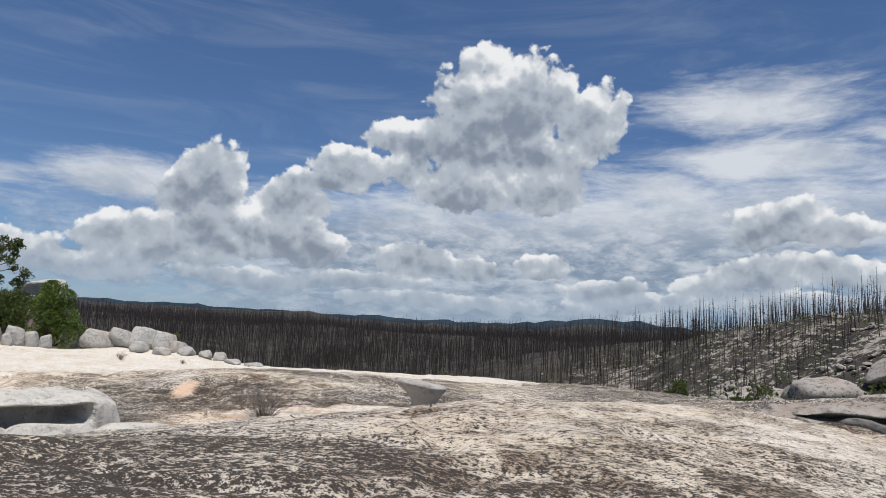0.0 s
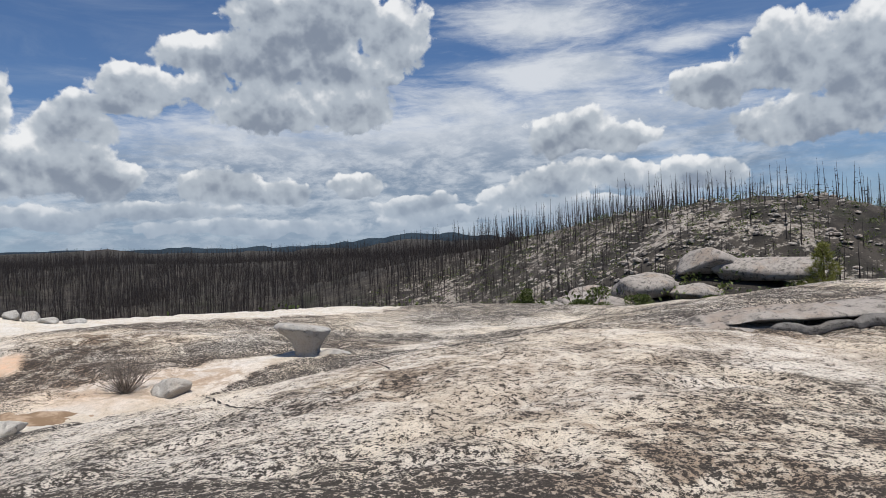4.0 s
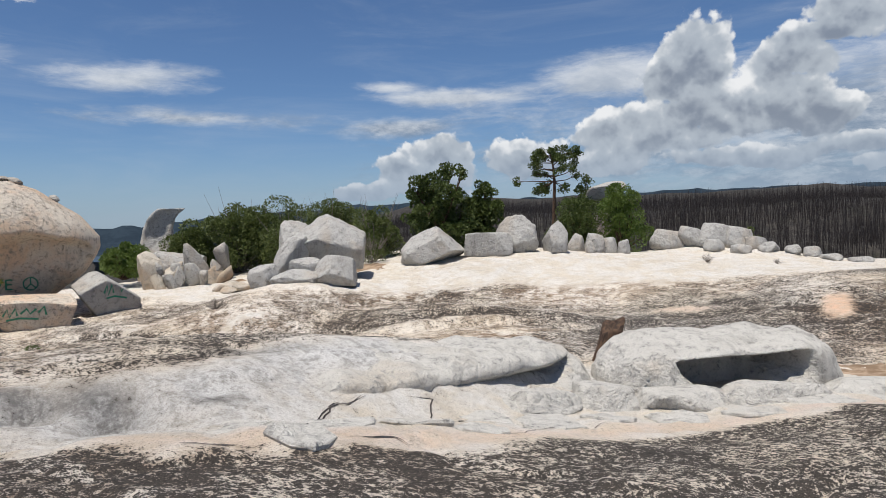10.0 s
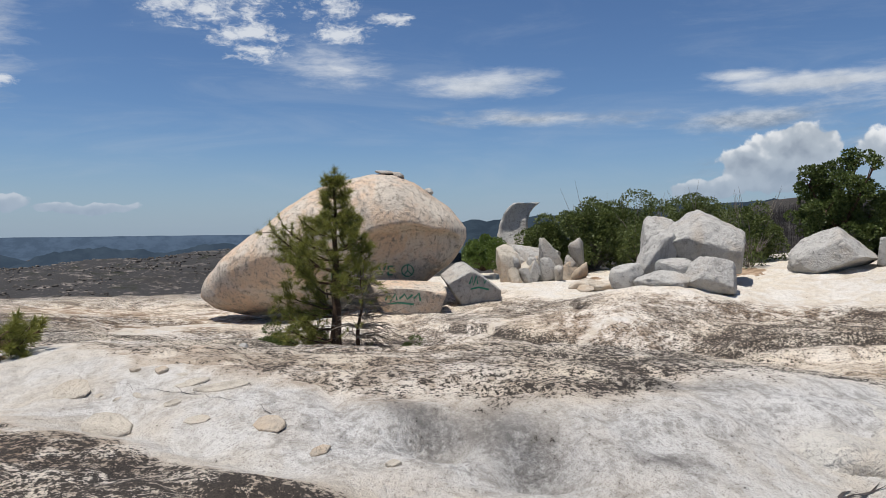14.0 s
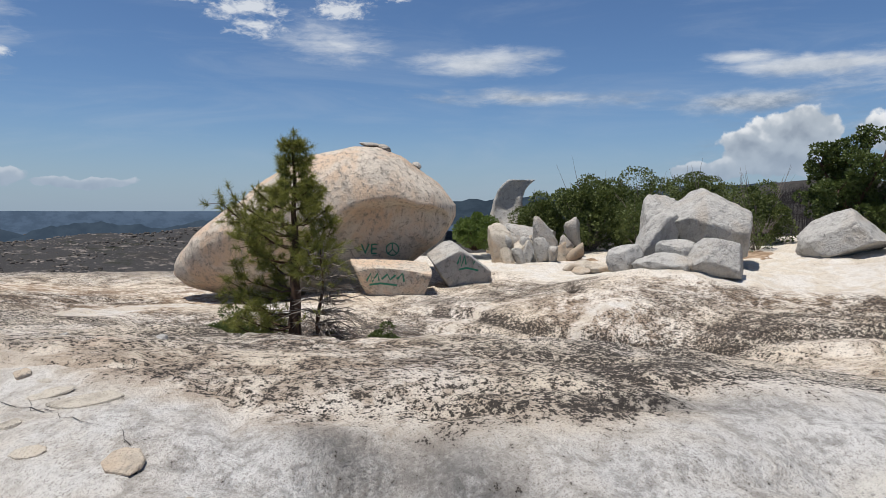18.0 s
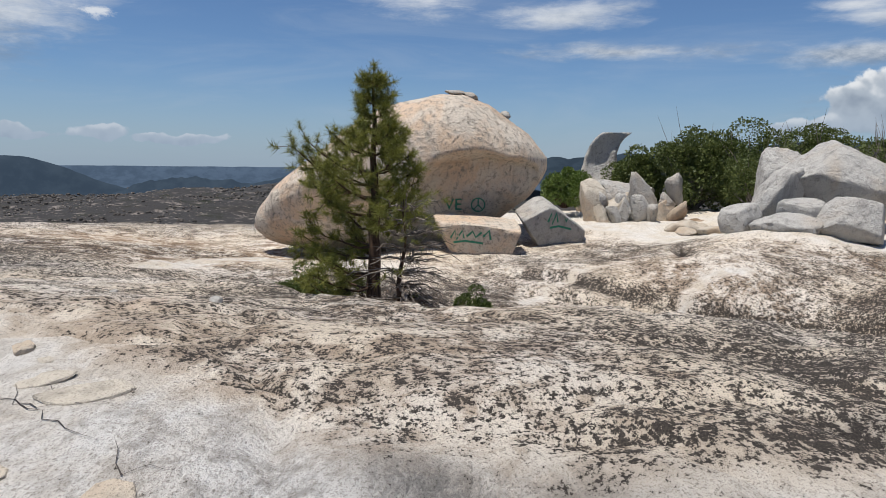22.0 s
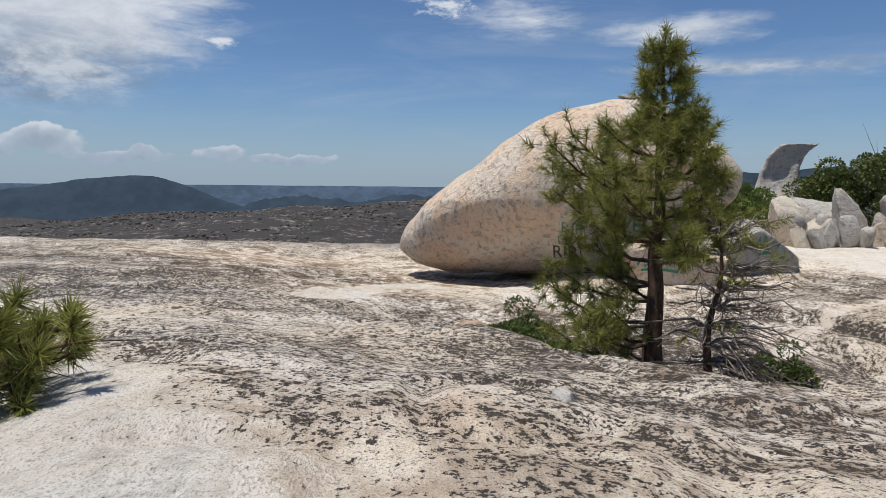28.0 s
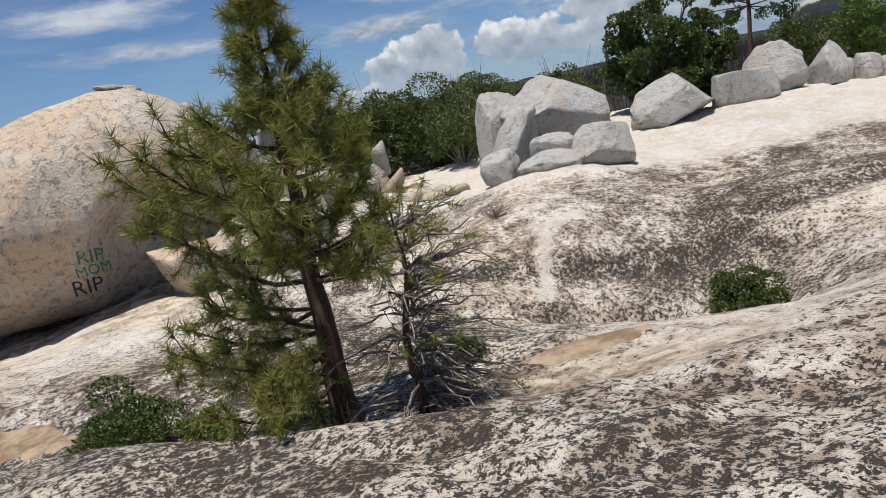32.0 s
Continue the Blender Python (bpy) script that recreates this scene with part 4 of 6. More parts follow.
for k in range(13):
    far, along = lump_rng.uniform(0.0, 2.2), lump_rng.uniform(0.2, 4.2)
    x, y = -45.6 - 0.93 * (far - 1.2) + 0.375 * along, 17.9 + 0.375 * (far - 1.2) + 0.927 * along
    r = lump_rng.uniform(0.5, 1.0)
    boulder((x, y), (r, r * 0.9, r * lump_rng.uniform(0.9, 1.9)), 700 + k, "small rounded lobe of white rock in a split heap", mat=CREAM_ROCK if k % 3 == 0 else GREY_ROCK, turn=k * 51, cuts=7, rough=1.3, detail=3,
            group="lobes among the split rocks", tip=(0, lump_rng.uniform(-35, 25)), z=-1.15 + 0.5 * far, sink=0.05, name="rock_lobe", bite=(0.3, 0.6))
for k, (x, y, a) in enumerate(((-38.6, 19.3, 1.2), (-37.9, 19.9, 1.0), (-38.9, 20.2, 1.4), (-39.8, 19.5, 1.3), (-40.4, 20.3, 1.2))):
    boulder((x, y), (a, a * 0.7, 0.42), 130 + k, "thin cream rock slab stacked on the shelf", mat=CREAM_ROCK, turn=k * 61, cuts=7, detail=3, rough=0.6, group="thin stacked slabs", name="rock_slab")

# ---- pedestal rock beyond the pines ----
ped = thing("pedestal_rock", (-32.8, 45.0, gz(-32.8, 45.0)), "flat-capped grey pedestal rock standing above shrubs", "rock")
part("pedestal", rock_mesh((2.7, 2.4, 3.9 - ped.location.z * 0.5), 141, 0.7, 4), SHADE_ROCK, ped)
cap = part("cap", rock_mesh((3.2, 2.7, 1.3), 142, 0.6, 5), GREY_ROCK, ped)
cap.location.z = 4.45 - 1.05 - ped.location.z


# ---- ledge rocks along the channel ----
def ledge_rock(length, deep, tall, seed, hollow, lift=0.0, brow=(0.62, 0.78), square=3.2):
    """A long pale rock with a rounded top and a scooped hollow under its front brow. hollow: from, to, depth along it."""
    rings, sides = 96, 72
    bm = bmesh.new()
    rows = []
    for i in range(rings + 1):
        s = -math.cos(math.pi * i / rings)
        body = max(1 - abs(s) ** square, 0.0) ** 0.5
        row = []
        for j in range(sides):
            a = 2 * math.pi * j / sides
            c, q = math.cos(a), math.sin(a)
            y = deep / 2 * math.copysign(abs(c) ** 0.75, c) * body
            z = tall * (0.5 + 0.5 * math.copysign(abs(q) ** 0.6, q)) * (0.35 + 0.65 * body) + lift * s
            if y < 0:
                f = z / tall
                off = abs(2 * (s - hollow[0]) / (hollow[1] - hollow[0]) - 1) + 0.25 * noise.noise(Vector((s * 4, f * 3, seed)))
                floor_at = 0.02 + (0.50 * min(off, 1.2) ** 2 if square < 4 else 0.72 * max(off - 0.30, 0.0))
                scoop = (1 - float(smooth_step(0.8, 1.05, off))) * float(smooth_step(floor_at, floor_at + 0.14, f)) * (1 - float(smooth_step(brow[0], brow[1], f)))
                y += hollow[2] * scoop
                y -= 0.30 * deep * max(0.55 - f, 0) * (1 - scoop)
            p = Vector((s * length / 2, y, z))
            k = 0.15 * noise.noise(p * 1.1 + Vector((seed, 0, 0))) + 0.09 * noise.noise(p * 3 + Vector((seed, 3, 0))) + 0.03 * noise.noise(p * 8) + 0.015 * noise.noise(p * 18)
            row.append(bm.verts.new(p + Vector((0, c, q)) * k))
        rows.append(row)
    for a, b in zip(rows, rows[1:]):
        for j in range(sides):
            bm.faces.new((a[j], a[(j + 1) % sides], b[(j + 1) % sides], b[j]))
    for row in (rows[0], rows[-1]):
        bm.faces.new(row)
    bmesh.ops.recalc_face_normals(bm, faces=bm.faces)
    return bm


bowl = part("hollowed_rock", ledge_rock(4.9, 2.5, 1.3, 5, (-0.60, 0.55, 1.25), 0.0, (0.66, 0.80), 5.0), WASHED_ROCK)
bowl.matrix_world = pose(-12.5, 16.7, -1.55, 0, 0, 59)
tagged(bowl, "pale rounded rock with a deep shaded hollow in its side", "rock")
cave = part("undercut_ledge", ledge_rock(6.6, 2.6, 0.95, 9, (-0.75, 0.95, 0.5), -0.12, (0.34, 0.6)), WASHED_ROCK)
cave.matrix_world = pose(-15.3, 11.7, -1.06, 0, 0, 84)
tagged(cave, "long whale-backed white granite ledge undercut along its base", "rock")
for k, (x, y, a, b, h, turn) in enumerate(((-12.0, 14.4, 1.7, 1.1, 0.5, 60), (-11.1, 15.7, 2.3, 1.0, 0.5, 58), (-9.9, 17.6, 2.6, 0.9, 0.42, 56), (-12.9, 13.3, 1.2, 1.1, 0.55, 70), (-8.5, 19.7, 2.2, 0.8, 0.3, 55), (-13.3, 12.2, 1.3, 1.0, 0.45, 80))):
    boulder((x, y), (a, b, h), 170 + k, "cream weathered rock step at the foot of an undercut rock", mat=WASHED_ROCK, turn=turn, cuts=5, rough=0.9, sink=0.16, extra=BLOCKY, group="cream rock steps below the hollows", name="rock_step")
def anvil_rock():
    """A flat-topped rock that narrows to a waist, its lip drawn out to one side."""
    waist = ((0.0, 0.66), (0.12, 0.58), (0.30, 0.54), (0.48, 0.60), (0.66, 0.76), (0.80, 0.92), (0.90, 1.0), (0.97, 0.94), (1.0, 0.80))
    bm, rows, sides = bmesh.new(), [], 56
    for i in range(31):
        h = i / 30
        row = []
        for j in range(sides):
            a = 2 * math.pi * j / sides
            r = profile(waist, h) * (1 + 0.32 * max(0.0, -math.cos(a)) ** 3 * float(smooth_step(0.45, 0.9, h)))
            p = Vector((0.85 * r * math.cos(a), 0.75 * r * math.sin(a), 1.3 * h * (1 - 0.10 * math.cos(a) * h)))
            out = Vector((math.cos(a), math.sin(a), 0.3))
            row.append(bm.verts.new(p + out * (0.07 * noise.noise(p * 1.6) + 0.03 * noise.noise(p * 4.5) + 0.012 * noise.noise(p * 12))))
        rows.append(row)
    for a, b in zip(rows, rows[1:]):
        for j in range(sides):
            bm.faces.new((a[j], a[(j + 1) % sides], b[(j + 1) % sides], b[j]))
    core = bm.verts.new((0, 0, 1.33))
    for j in range(sides):
        bm.faces.new((rows[-1][j], rows[-1][(j + 1) % sides], core))
    bm.faces.new(rows[0][::-1])
    return bm


mushroom = part("mushroom_rock", anvil_rock(), GREY_ROCK)
mushroom.matrix_world = pose(-3.25, 26.6, -1.35, 0, 0, 8)
tagged(mushroom, "grey mushroom-shaped rock with a narrow waist", "rock")
boulder((-2.4, 26.5), (1.5, 1.1, 0.6), 153, "pale skirt of rock at a mushroom rock's foot", cuts=2, z=-1.4)
boulder((-7.0, 22.8), (1.2, 0.9, 0.6), 155, "white weathered rock beside a bare shrub", cuts=5)


# ---- loose flakes and broken slabs along the channel ----
def plate(at, wide, deep, thick, seed, label, mat=CREAM_ROCK, tip=(0, 0), name="rock_flake", group="", sink=0.015):
    """A thin broken slab with an uneven outline and chipped edges."""
    rng = random.Random(seed)
    n = rng.randint(9, 12)
    ring = [(rng.uniform(0.78, 1.0), 2 * math.pi * (k + rng.uniform(-0.3, 0.3)) / n) for k in range(n)]
    bm = bmesh.new()
    levels = ((0.94, 0.0), (1.0, 0.45), (0.97, 0.85), (0.90, 1.0))
    rows = [[bm.verts.new((r * f * math.cos(a) * wide / 2, r * f * math.sin(a) * deep / 2, thick * h * (1 + 0.25 * math.sin(3 * a + seed)))) for r, a in ring] for f, h in levels]
    for a, b in zip(rows, rows[1:]):
        for j in range(n):
            bm.faces.new((a[j], a[(j + 1) % n], b[(j + 1) % n], b[j]))
    top = bm.verts.new((0, 0, thick * 1.06))
    for j in range(n):
        bm.faces.new((rows[-1][j], rows[-1][(j + 1) % n], top))
    bm.faces.new(rows[0][::-1])
    for v in bm.verts:
        k = 0.10 * min(wide, deep) * noise.noise(v.co * 3 + Vector((seed, 0, 0)))
        v.co += Vector((v.co.x, v.co.y, 0)).normalized() * k + Vector((0, 0, 0.12 * thick * noise.noise(v.co * 5)))
    bmesh.ops.recalc_face_normals(bm, faces=bm.faces)
    ob = part(name, bm, mat, smooth=False)
    dx = (gz(at[0] + 0.15, at[1]) - gz(at[0] - 0.15, at[1])) / 0.3
    dy = (gz(at[0], at[1] + 0.15) - gz(at[0], at[1] - 0.15)) / 0.3
    lie = Vector((-dx, -dy, 1)).normalized().rotation_difference(Vector((0, 0, 1))).inverted().to_matrix().to_4x4()
    ob.matrix_world = Matrix.Translation((at[0], at[1], gz(*at) - sink)) @ lie @ pose(0, 0, 0, tip[0], tip[1], rng.uniform(0, 360))
    return tagged(ob, label, "rock", group)


for k, (x, y, a, b, h) in enumerate(((-18.65, 2.32, 0.20, 0.13, 0.07), (-18.42, 2.66, 0.26, 0.18, 0.08), (-18.1, 2.93, 0.22, 0.12, 0.03), (-17.75, 3.05, 0.5, 0.3, 0.05),
                                     (-17.42, 3.4, 0.75, 0.45, 0.055), (-18.05, 2.02, 0.16, 0.12, 0.05), (-17.83, 2.26, 0.15, 0.12, 0.06), (-17.2, 2.9, 0.26, 0.22, 0.06),
                                     (-17.67, 2.48, 0.3, 0.1, 0.03), (-18.2, 1.7, 0.7, 0.5, 0.06), (-17.0, 2.3, 0.8, 0.6, 0.07), (-16.6, 3.2, 0.35, 0.2, 0.04), (-16.2, 3.9, 0.5, 0.35, 0.05),
                                     (-18.9, 1.6, 0.18, 0.12, 0.05), (-15.2, 4.9, 0.22, 0.16, 0.05), (-15.6, 4.3, 0.3, 0.18, 0.04))):
    plate((x, y), a * 0.9, b * 0.9, h * 0.6, 500 + k, "thin loose granite flake on pale rock", tip=(0, 6 if k % 3 == 0 else 0), group="loose flakes in the channel")
for k, (x, y, a, b) in enumerate(((-13.5, 8.2, 1.5, 1.2), (-13.2, 9.4, 1.3, 1.1), (-13.05, 10.5, 1.4, 1.0), (-12.45, 9.9, 0.9, 0.7), (-12.5, 11.4, 1.5, 1.1), (-12.2, 12.5, 1.3, 1.0), (-13.4, 11.9, 1.2, 1.0),
                                  (-11.6, 13.6, 1.4, 0.9), (-12.6, 7.3, 1.2, 0.9), (-10.9, 14.6, 1.3, 0.9), (-10.2, 16.0, 1.6, 0.9), (-9.6, 17.2, 1.5, 0.8), (-8.7, 18.6, 1.3, 0.7), (-13.7, 7.1, 1.1, 0.9), (-7.9, 20.0, 1.2, 0.7))):
    plate((x, y), a * 0.95, b * 0.95, 0.085, 540 + k, "broken cream granite slab below an undercut ledge", mat=WASHED_ROCK, name="broken_slab", group="broken slabs below the ledges", sink=0.058)


# ---- plants ----
class Soup:
    """Vertices and faces gathered for one mesh."""

    def __init__(self):
        self.v, self.f = [], []

    def tube(self, points, radii, sides=6):
        """A tapered limb through the points."""
        n0, last = len(self.v), None
        pts = [Vector(p) for p in points]
        for i, (p, r) in enumerate(zip(pts, radii)):
            d = (pts[min(i + 1, len(pts) - 1)] - pts[max(i - 1, 0)]).normalized()
            a = d.cross(Vector((0.31, 0.95, 0.07)) if abs(d.y) < 0.9 else Vector((1, 0, 0))).normalized()
            b = d.cross(a)
            for k in range(sides):
                t = 2 * math.pi * k / sides
                self.v.append(p + (a * math.cos(t) + b * math.sin(t)) * r)
        for i in range(len(pts) - 1):
            for k in range(sides):
                q = n0 + i * sides
                self.f.append((q + k, q + (k + 1) % sides, q + sides + (k + 1) % sides, q + sides + k))

    def blade(self, a, b, width, side):
        n = len(self.v)
        self.v += [a - side * width, a + side * width, b]
        self.f.append((n, n + 1, n + 2))

    def leaf(self, at, along, side, length, width):
        n = len(self.v)
        self.v += [at, at + along * length * 0.5 + side * width, at + along * length, at + along * length * 0.5 - side * width]
        self.f.append((n, n + 1, n + 2, n + 3))

    def mesh(self, name):
        me = bpy.data.meshes.new(name)
        me.from_pydata([tuple(v) for v in self.v], [], self.f)
        return me


def any_way(rng, up=0.0):
    while True:
        v = Vector((rng.uniform(-1, 1), rng.uniform(-1, 1), rng.uniform(-1, 1)))
        if 0.05 < v.length < 1:
            v.normalize()
            v.z += up
            return v.normalized()


def tuft(soup, rng, at, way, length, count, width=0.0052):
    """A brush of long needles at a twig's end."""
    for _ in range(count):
        d = (way * rng.uniform(0.15, 1.0) + any_way(rng) * 0.85).normalized()
        start = at + way * rng.uniform(-0.10, 0.05)
        end = start + d * length * rng.uniform(0.7, 1.1)
        end.z -= 0.012
        soup.blade(start, end, width, d.cross(any_way(rng)).normalized())


def young_pine(at, tall, seed, label, reach, needle=0.18, needles=54, first=0.07, trunk=0.16, lean=(0, 0), group=""):
    """reach(h, azimuth): branch length at a height fraction and direction."""
    rng = random.Random(seed)
    root = thing("pine_tree", at, label, "tree", group)
    wood, green = Soup(), Soup()
    line = [Vector((lean[0] * (k / 14) ** 1.5 + 0.02 * math.sin(k), lean[1] * (k / 14) ** 1.5 + 0.02 * math.cos(1.7 * k), tall * k / 14)) for k in range(15)]
    wood.tube(line, [trunk * (1 - 0.93 * (k / 14) ** 0.8) * (1.25 if k == 0 else 1) for k in range(15)], 10)
    h = first
    while h < 0.97:
        base = line[min(int(h * 14), 13)].lerp(line[min(int(h * 14) + 1, 14)], h * 14 % 1)
        turn = rng.uniform(0, 6.28)
        for k in range(rng.randint(3, 5)):
            az = turn + k * 6.28 / 5 + rng.uniform(-0.35, 0.35)
            far = reach(h, az) * rng.uniform(0.7, 1.12)
            if far < 0.06:
                continue
            out = Vector((math.cos(az), math.sin(az), 0))
            rise = -0.05 + 0.75 * h
            pts = [base]
            for j in range(1, 5):
                u = j / 4
                pts.append(base + out * far * u + Vector((0, 0, far * (rise * u * 0.5 + 0.28 * u * u) - 0.06 * far * math.sin(3.1 * u))) + any_way(rng) * 0.03)
            limbs = Soup()
            limbs.tube(pts, [0.020 * (1 - 0.8 * j / 4) * (0.5 + 0.6 * far) + 0.003 for j in range(5)], 5)
            ends = [(pts[4], (pts[4] - pts[3]).normalized())]
            for j in range(int(5 + far * 12)):
                u = rng.uniform(0.30, 1.0)
                p = pts[int(u * 3.99)].lerp(pts[int(u * 3.99) + 1], u * 4 % 1)
                d = (out * 0.7 + any_way(rng, 0.35) * 0.8).normalized()
                q = p + d * rng.uniform(0.10, 0.32) * (0.5 + 0.5 * min(far, 1.2))
                limbs.tube([p, q], [0.008, 0.004], 3)
                ends.append((q, d))
            for p, d in ends:
                tuft(green, rng, p, (d + Vector((0, 0, 0.45))).normalized(), needle, needles)
            part_mesh("branch", limbs.mesh("branch"), PINE_BARK, root)
        h += rng.uniform(0.042, 0.068)
    tuft(green, rng, line[-1], Vector((0, 0, 1)), needle, needles * 2)
    part_mesh("trunk", wood.mesh("trunk"), PINE_BARK, root, "dark brown bark")
    part_mesh("crown", green.mesh("crown"), NEEDLES, root, "tufts of long green needles", smooth=False)
    return root


TREE_LEFT = math.atan2(-0.94, -0.34)


def main_reach(h, az):
    side = math.cos(az - TREE_LEFT)
    base = float(np.interp(h, (0, 0.06, 0.2, 0.35, 0.45, 0.6, 0.68, 0.74, 0.85, 0.95, 1), (0.5, 1.3, 1.2, 1.3, 1.25, 0.95, 0.60, 0.30, 0.27, 0.20, 0.10)))
    if h < 0.30 and side < 0.1:
        return 0.03
    return base * (1 + (0.28 if h < 0.66 else -0.2) * side)


young_pine((-25.54, 5.72, gz(-25.54, 5.72) - 0.05), 3.49 - gz(-25.54, 5.72) + 0.02, 7, "young green pine tree growing from a hollow in the granite", main_reach)


def dead_pine():
    rng = random.Random(11)
    at = (-24.75, 6.1)
    root = thing("dead_sapling", (*at, gz(*at) - 0.05), "half-dead pine sapling with bare grey branches", "tree")
    wood, green = Soup(), Soup()
    line = [Vector((0.05 * math.sin(k) + 0.012 * k, 0.04 * math.cos(k) + 0.01 * k, 2.2 * k / 10)) for k in range(11)]
    wood.tube(line, [0.06 * (1 - 0.85 * k / 10) for k in range(11)], 8)
    for n in range(150):
        u = 0.03 + 0.94 * rng.random() ** 1.4
        base = line[int(u * 9.99)]
        az = rng.uniform(0, 6.28) if n % 3 == 0 else rng.uniform(-0.2, 2.3)
        far = rng.uniform(0.5, 1.6) * (1 - 0.6 * u)
        out = Vector((math.cos(az), math.sin(az), 0))
        pts = [base]
        for j in range(1, 6):
            v = j / 5
            pts.append(base + out * far * v + Vector((0, 0, far * (0.25 * v - 0.7 * v * v * (1 - u) + 0.15 * u * v))) + any_way(rng) * 0.05)
        limbs = Soup()
        limbs.tube(pts, [0.014 * (1 - 0.75 * j / 5) + 0.003 for j in range(6)], 4)
        for _ in range(4):
            v = rng.randint(1, 4)
            q = pts[v] + (out + any_way(rng) * 1.1).normalized() * rng.uniform(0.12, 0.35)
            limbs.tube([pts[v], pts[v].lerp(q, 0.5) + any_way(rng) * 0.02, q], [0.006, 0.004, 0.002], 3)
            if u > 0.78 and rng.random() < 0.5 or rng.random() < 0.04:
                tuft(green, rng, q, (q - pts[v]).normalized(), 0.13, 24)
        part_mesh("branch", limbs.mesh("branch"), DEAD_WOOD, root)
    part_mesh("trunk", wood.mesh("trunk"), PINE_BARK, root, "dark weathered bark")
    part_mesh("needles", green.mesh("needles"), NEEDLES, root, smooth=False)


dead_pine()


def low_pine(at, seed, wide, tall, label):
    """A stunted pine: a thick broken stump with crooked low branches that end in brushes of needles."""
    rng = random.Random(seed)
    root = thing("stunted_pine", (*at, gz(*at) - 0.05), label, "shrub")
    stump, green = Soup(), Soup()
    stump.tube([Vector((0, 0, 0)), Vector((0.01, 0, 0.12)), Vector((-0.01, 0.02, 0.25)), Vector((0.0, 0.02, 0.36)), Vector((0.0, 0.02, 0.37))], [0.135, 0.105, 0.10, 0.095, 0.02], 10)
    for n in range(11):
        az = 2.05 + rng.uniform(-1.0, 1.0) if n < 9 else rng.uniform(3.4, 4.6)
        out = Vector((math.cos(az), math.sin(az), 0))
        far, top = rng.uniform(0.45, 1.0) * wide, rng.uniform(0.25, 1.0) * tall
        limbs = Soup()
        pts = [Vector((0, 0.02, rng.uniform(0.2, 0.34)))]
        for j in range(1, 7):
            v = j / 6
            pts.append(out * far * v + Vector((0, 0, 0.26 + (top - 0.26) * v ** 2.2)) + any_way(rng) * 0.055)
        limbs.tube(pts, [0.032 * (1 - 0.8 * j / 6) + 0.005 for j in range(7)], 6)
        ends = [(pts[6], (pts[6] - pts[5]).normalized())]
        for _ in range(4):
            v = rng.randint(3, 5)
            q = pts[v] + (out * 0.6 + any_way(rng, 0.4)).normalized() * rng.uniform(0.10, 0.26)
            limbs.tube([pts[v], pts[v].lerp(q, 0.5) + any_way(rng) * 0.02, q], [0.011, 0.008, 0.004], 4)
            if rng.random() < 0.55:
                ends.append((q, (q - pts[v]).normalized()))
        for _ in range(2):
            v = rng.randint(2, 5)
            q = pts[v] + (out + any_way(rng, -0.5) * 0.8).normalized() * rng.uniform(0.2, 0.45)
            limbs.tube([pts[v], pts[v].lerp(q, 0.5) + any_way(rng) * 0.03, q], [0.007, 0.005, 0.002], 3)
        for p, d in ends:
            tuft(green, rng, p, (d + Vector((0, 0, 0.5))).normalized(), 0.18, 150)
        part_mesh("branch", limbs.mesh("branch"), PINE_BARK, root)
    part_mesh("trunk", stump.mesh("trunk"), PINE_BARK, root, "thick dark broken stump")
    part_mesh("needles", green.mesh("needles"), NEEDLES, root, smooth=False)


def leafy(soup, rng, centre, radius, count, size):
    """Leaves over and within a lumpy clump."""
    for _ in range(count):
        d = any_way(rng, 0.15)
        r = rng.uniform(0.55, 1.05) ** 0.6
        p = Vector(centre) + Vector((d.x * radius[0], d.y * radius[1], d.z * radius[2])) * r
        along = (d + any_way(rng) * 0.9).normalized()
        soup.leaf(p, along, along.cross(any_way(rng)).normalized(), size * rng.uniform(0.7, 1.3), size * 0.32)


def shrub(at, wide, tall, seed, label, mat=SHRUB_LEAVES, leaves=5200, size=0.10, deep=None, lumps=13, bare=0, z=None, group="", category="shrub"):
    rng = random.Random(seed)
    deep = deep or wide * 0.75
    root = thing("shrub", (*at, (gz(*at) if z is None else z) - 0.05), label, category, group)
    wood, green = Soup(), Soup()
    for n in range(lumps):
        az = rng.uniform(0, 6.28)
        u = rng.uniform(0, 1) ** 0.6
        h = tall * rng.uniform(0.16, 0.86) * (1.08 - 0.45 * u)
        c = Vector((math.cos(az) * u * wide * 0.36, math.sin(az) * u * deep * 0.36, h))
        r = rng.uniform(0.08, 0.20)
        leafy(green, rng, c, (wide * r, deep * r, tall * r * 1.05), leaves // lumps, size)
        pts = [Vector((c.x * 0.15, c.y * 0.15, 0)), Vector((c.x * 0.5, c.y * 0.5, h * 0.45)) + any_way(rng) * 0.1 * wide * 0.3, c]
        wood.tube(pts, [0.018 * tall, 0.012 * tall, 0.006 * tall], 5)
    for n in range(bare):
        az = rng.uniform(0, 6.28)
        p = Vector((math.cos(az) * wide * 0.2, math.sin(az) * deep * 0.2, tall * 0.5))
        q = Vector((math.cos(az) * wide * rng.uniform(0.2, 0.55), math.sin(az) * deep * rng.uniform(0.2, 0.55), tall * rng.uniform(0.8, 1.12)))
        wood.tube([p, p.lerp(q, 0.6) + any_way(rng) * 0.08, q], [0.02, 0.012, 0.004], 4)
    part_mesh("stem", wood.mesh("stem"), DEAD_WOOD if bare else PINE_BARK, root)
    part_mesh("foliage", green.mesh("foliage"), mat, root, smooth=False)
    return root


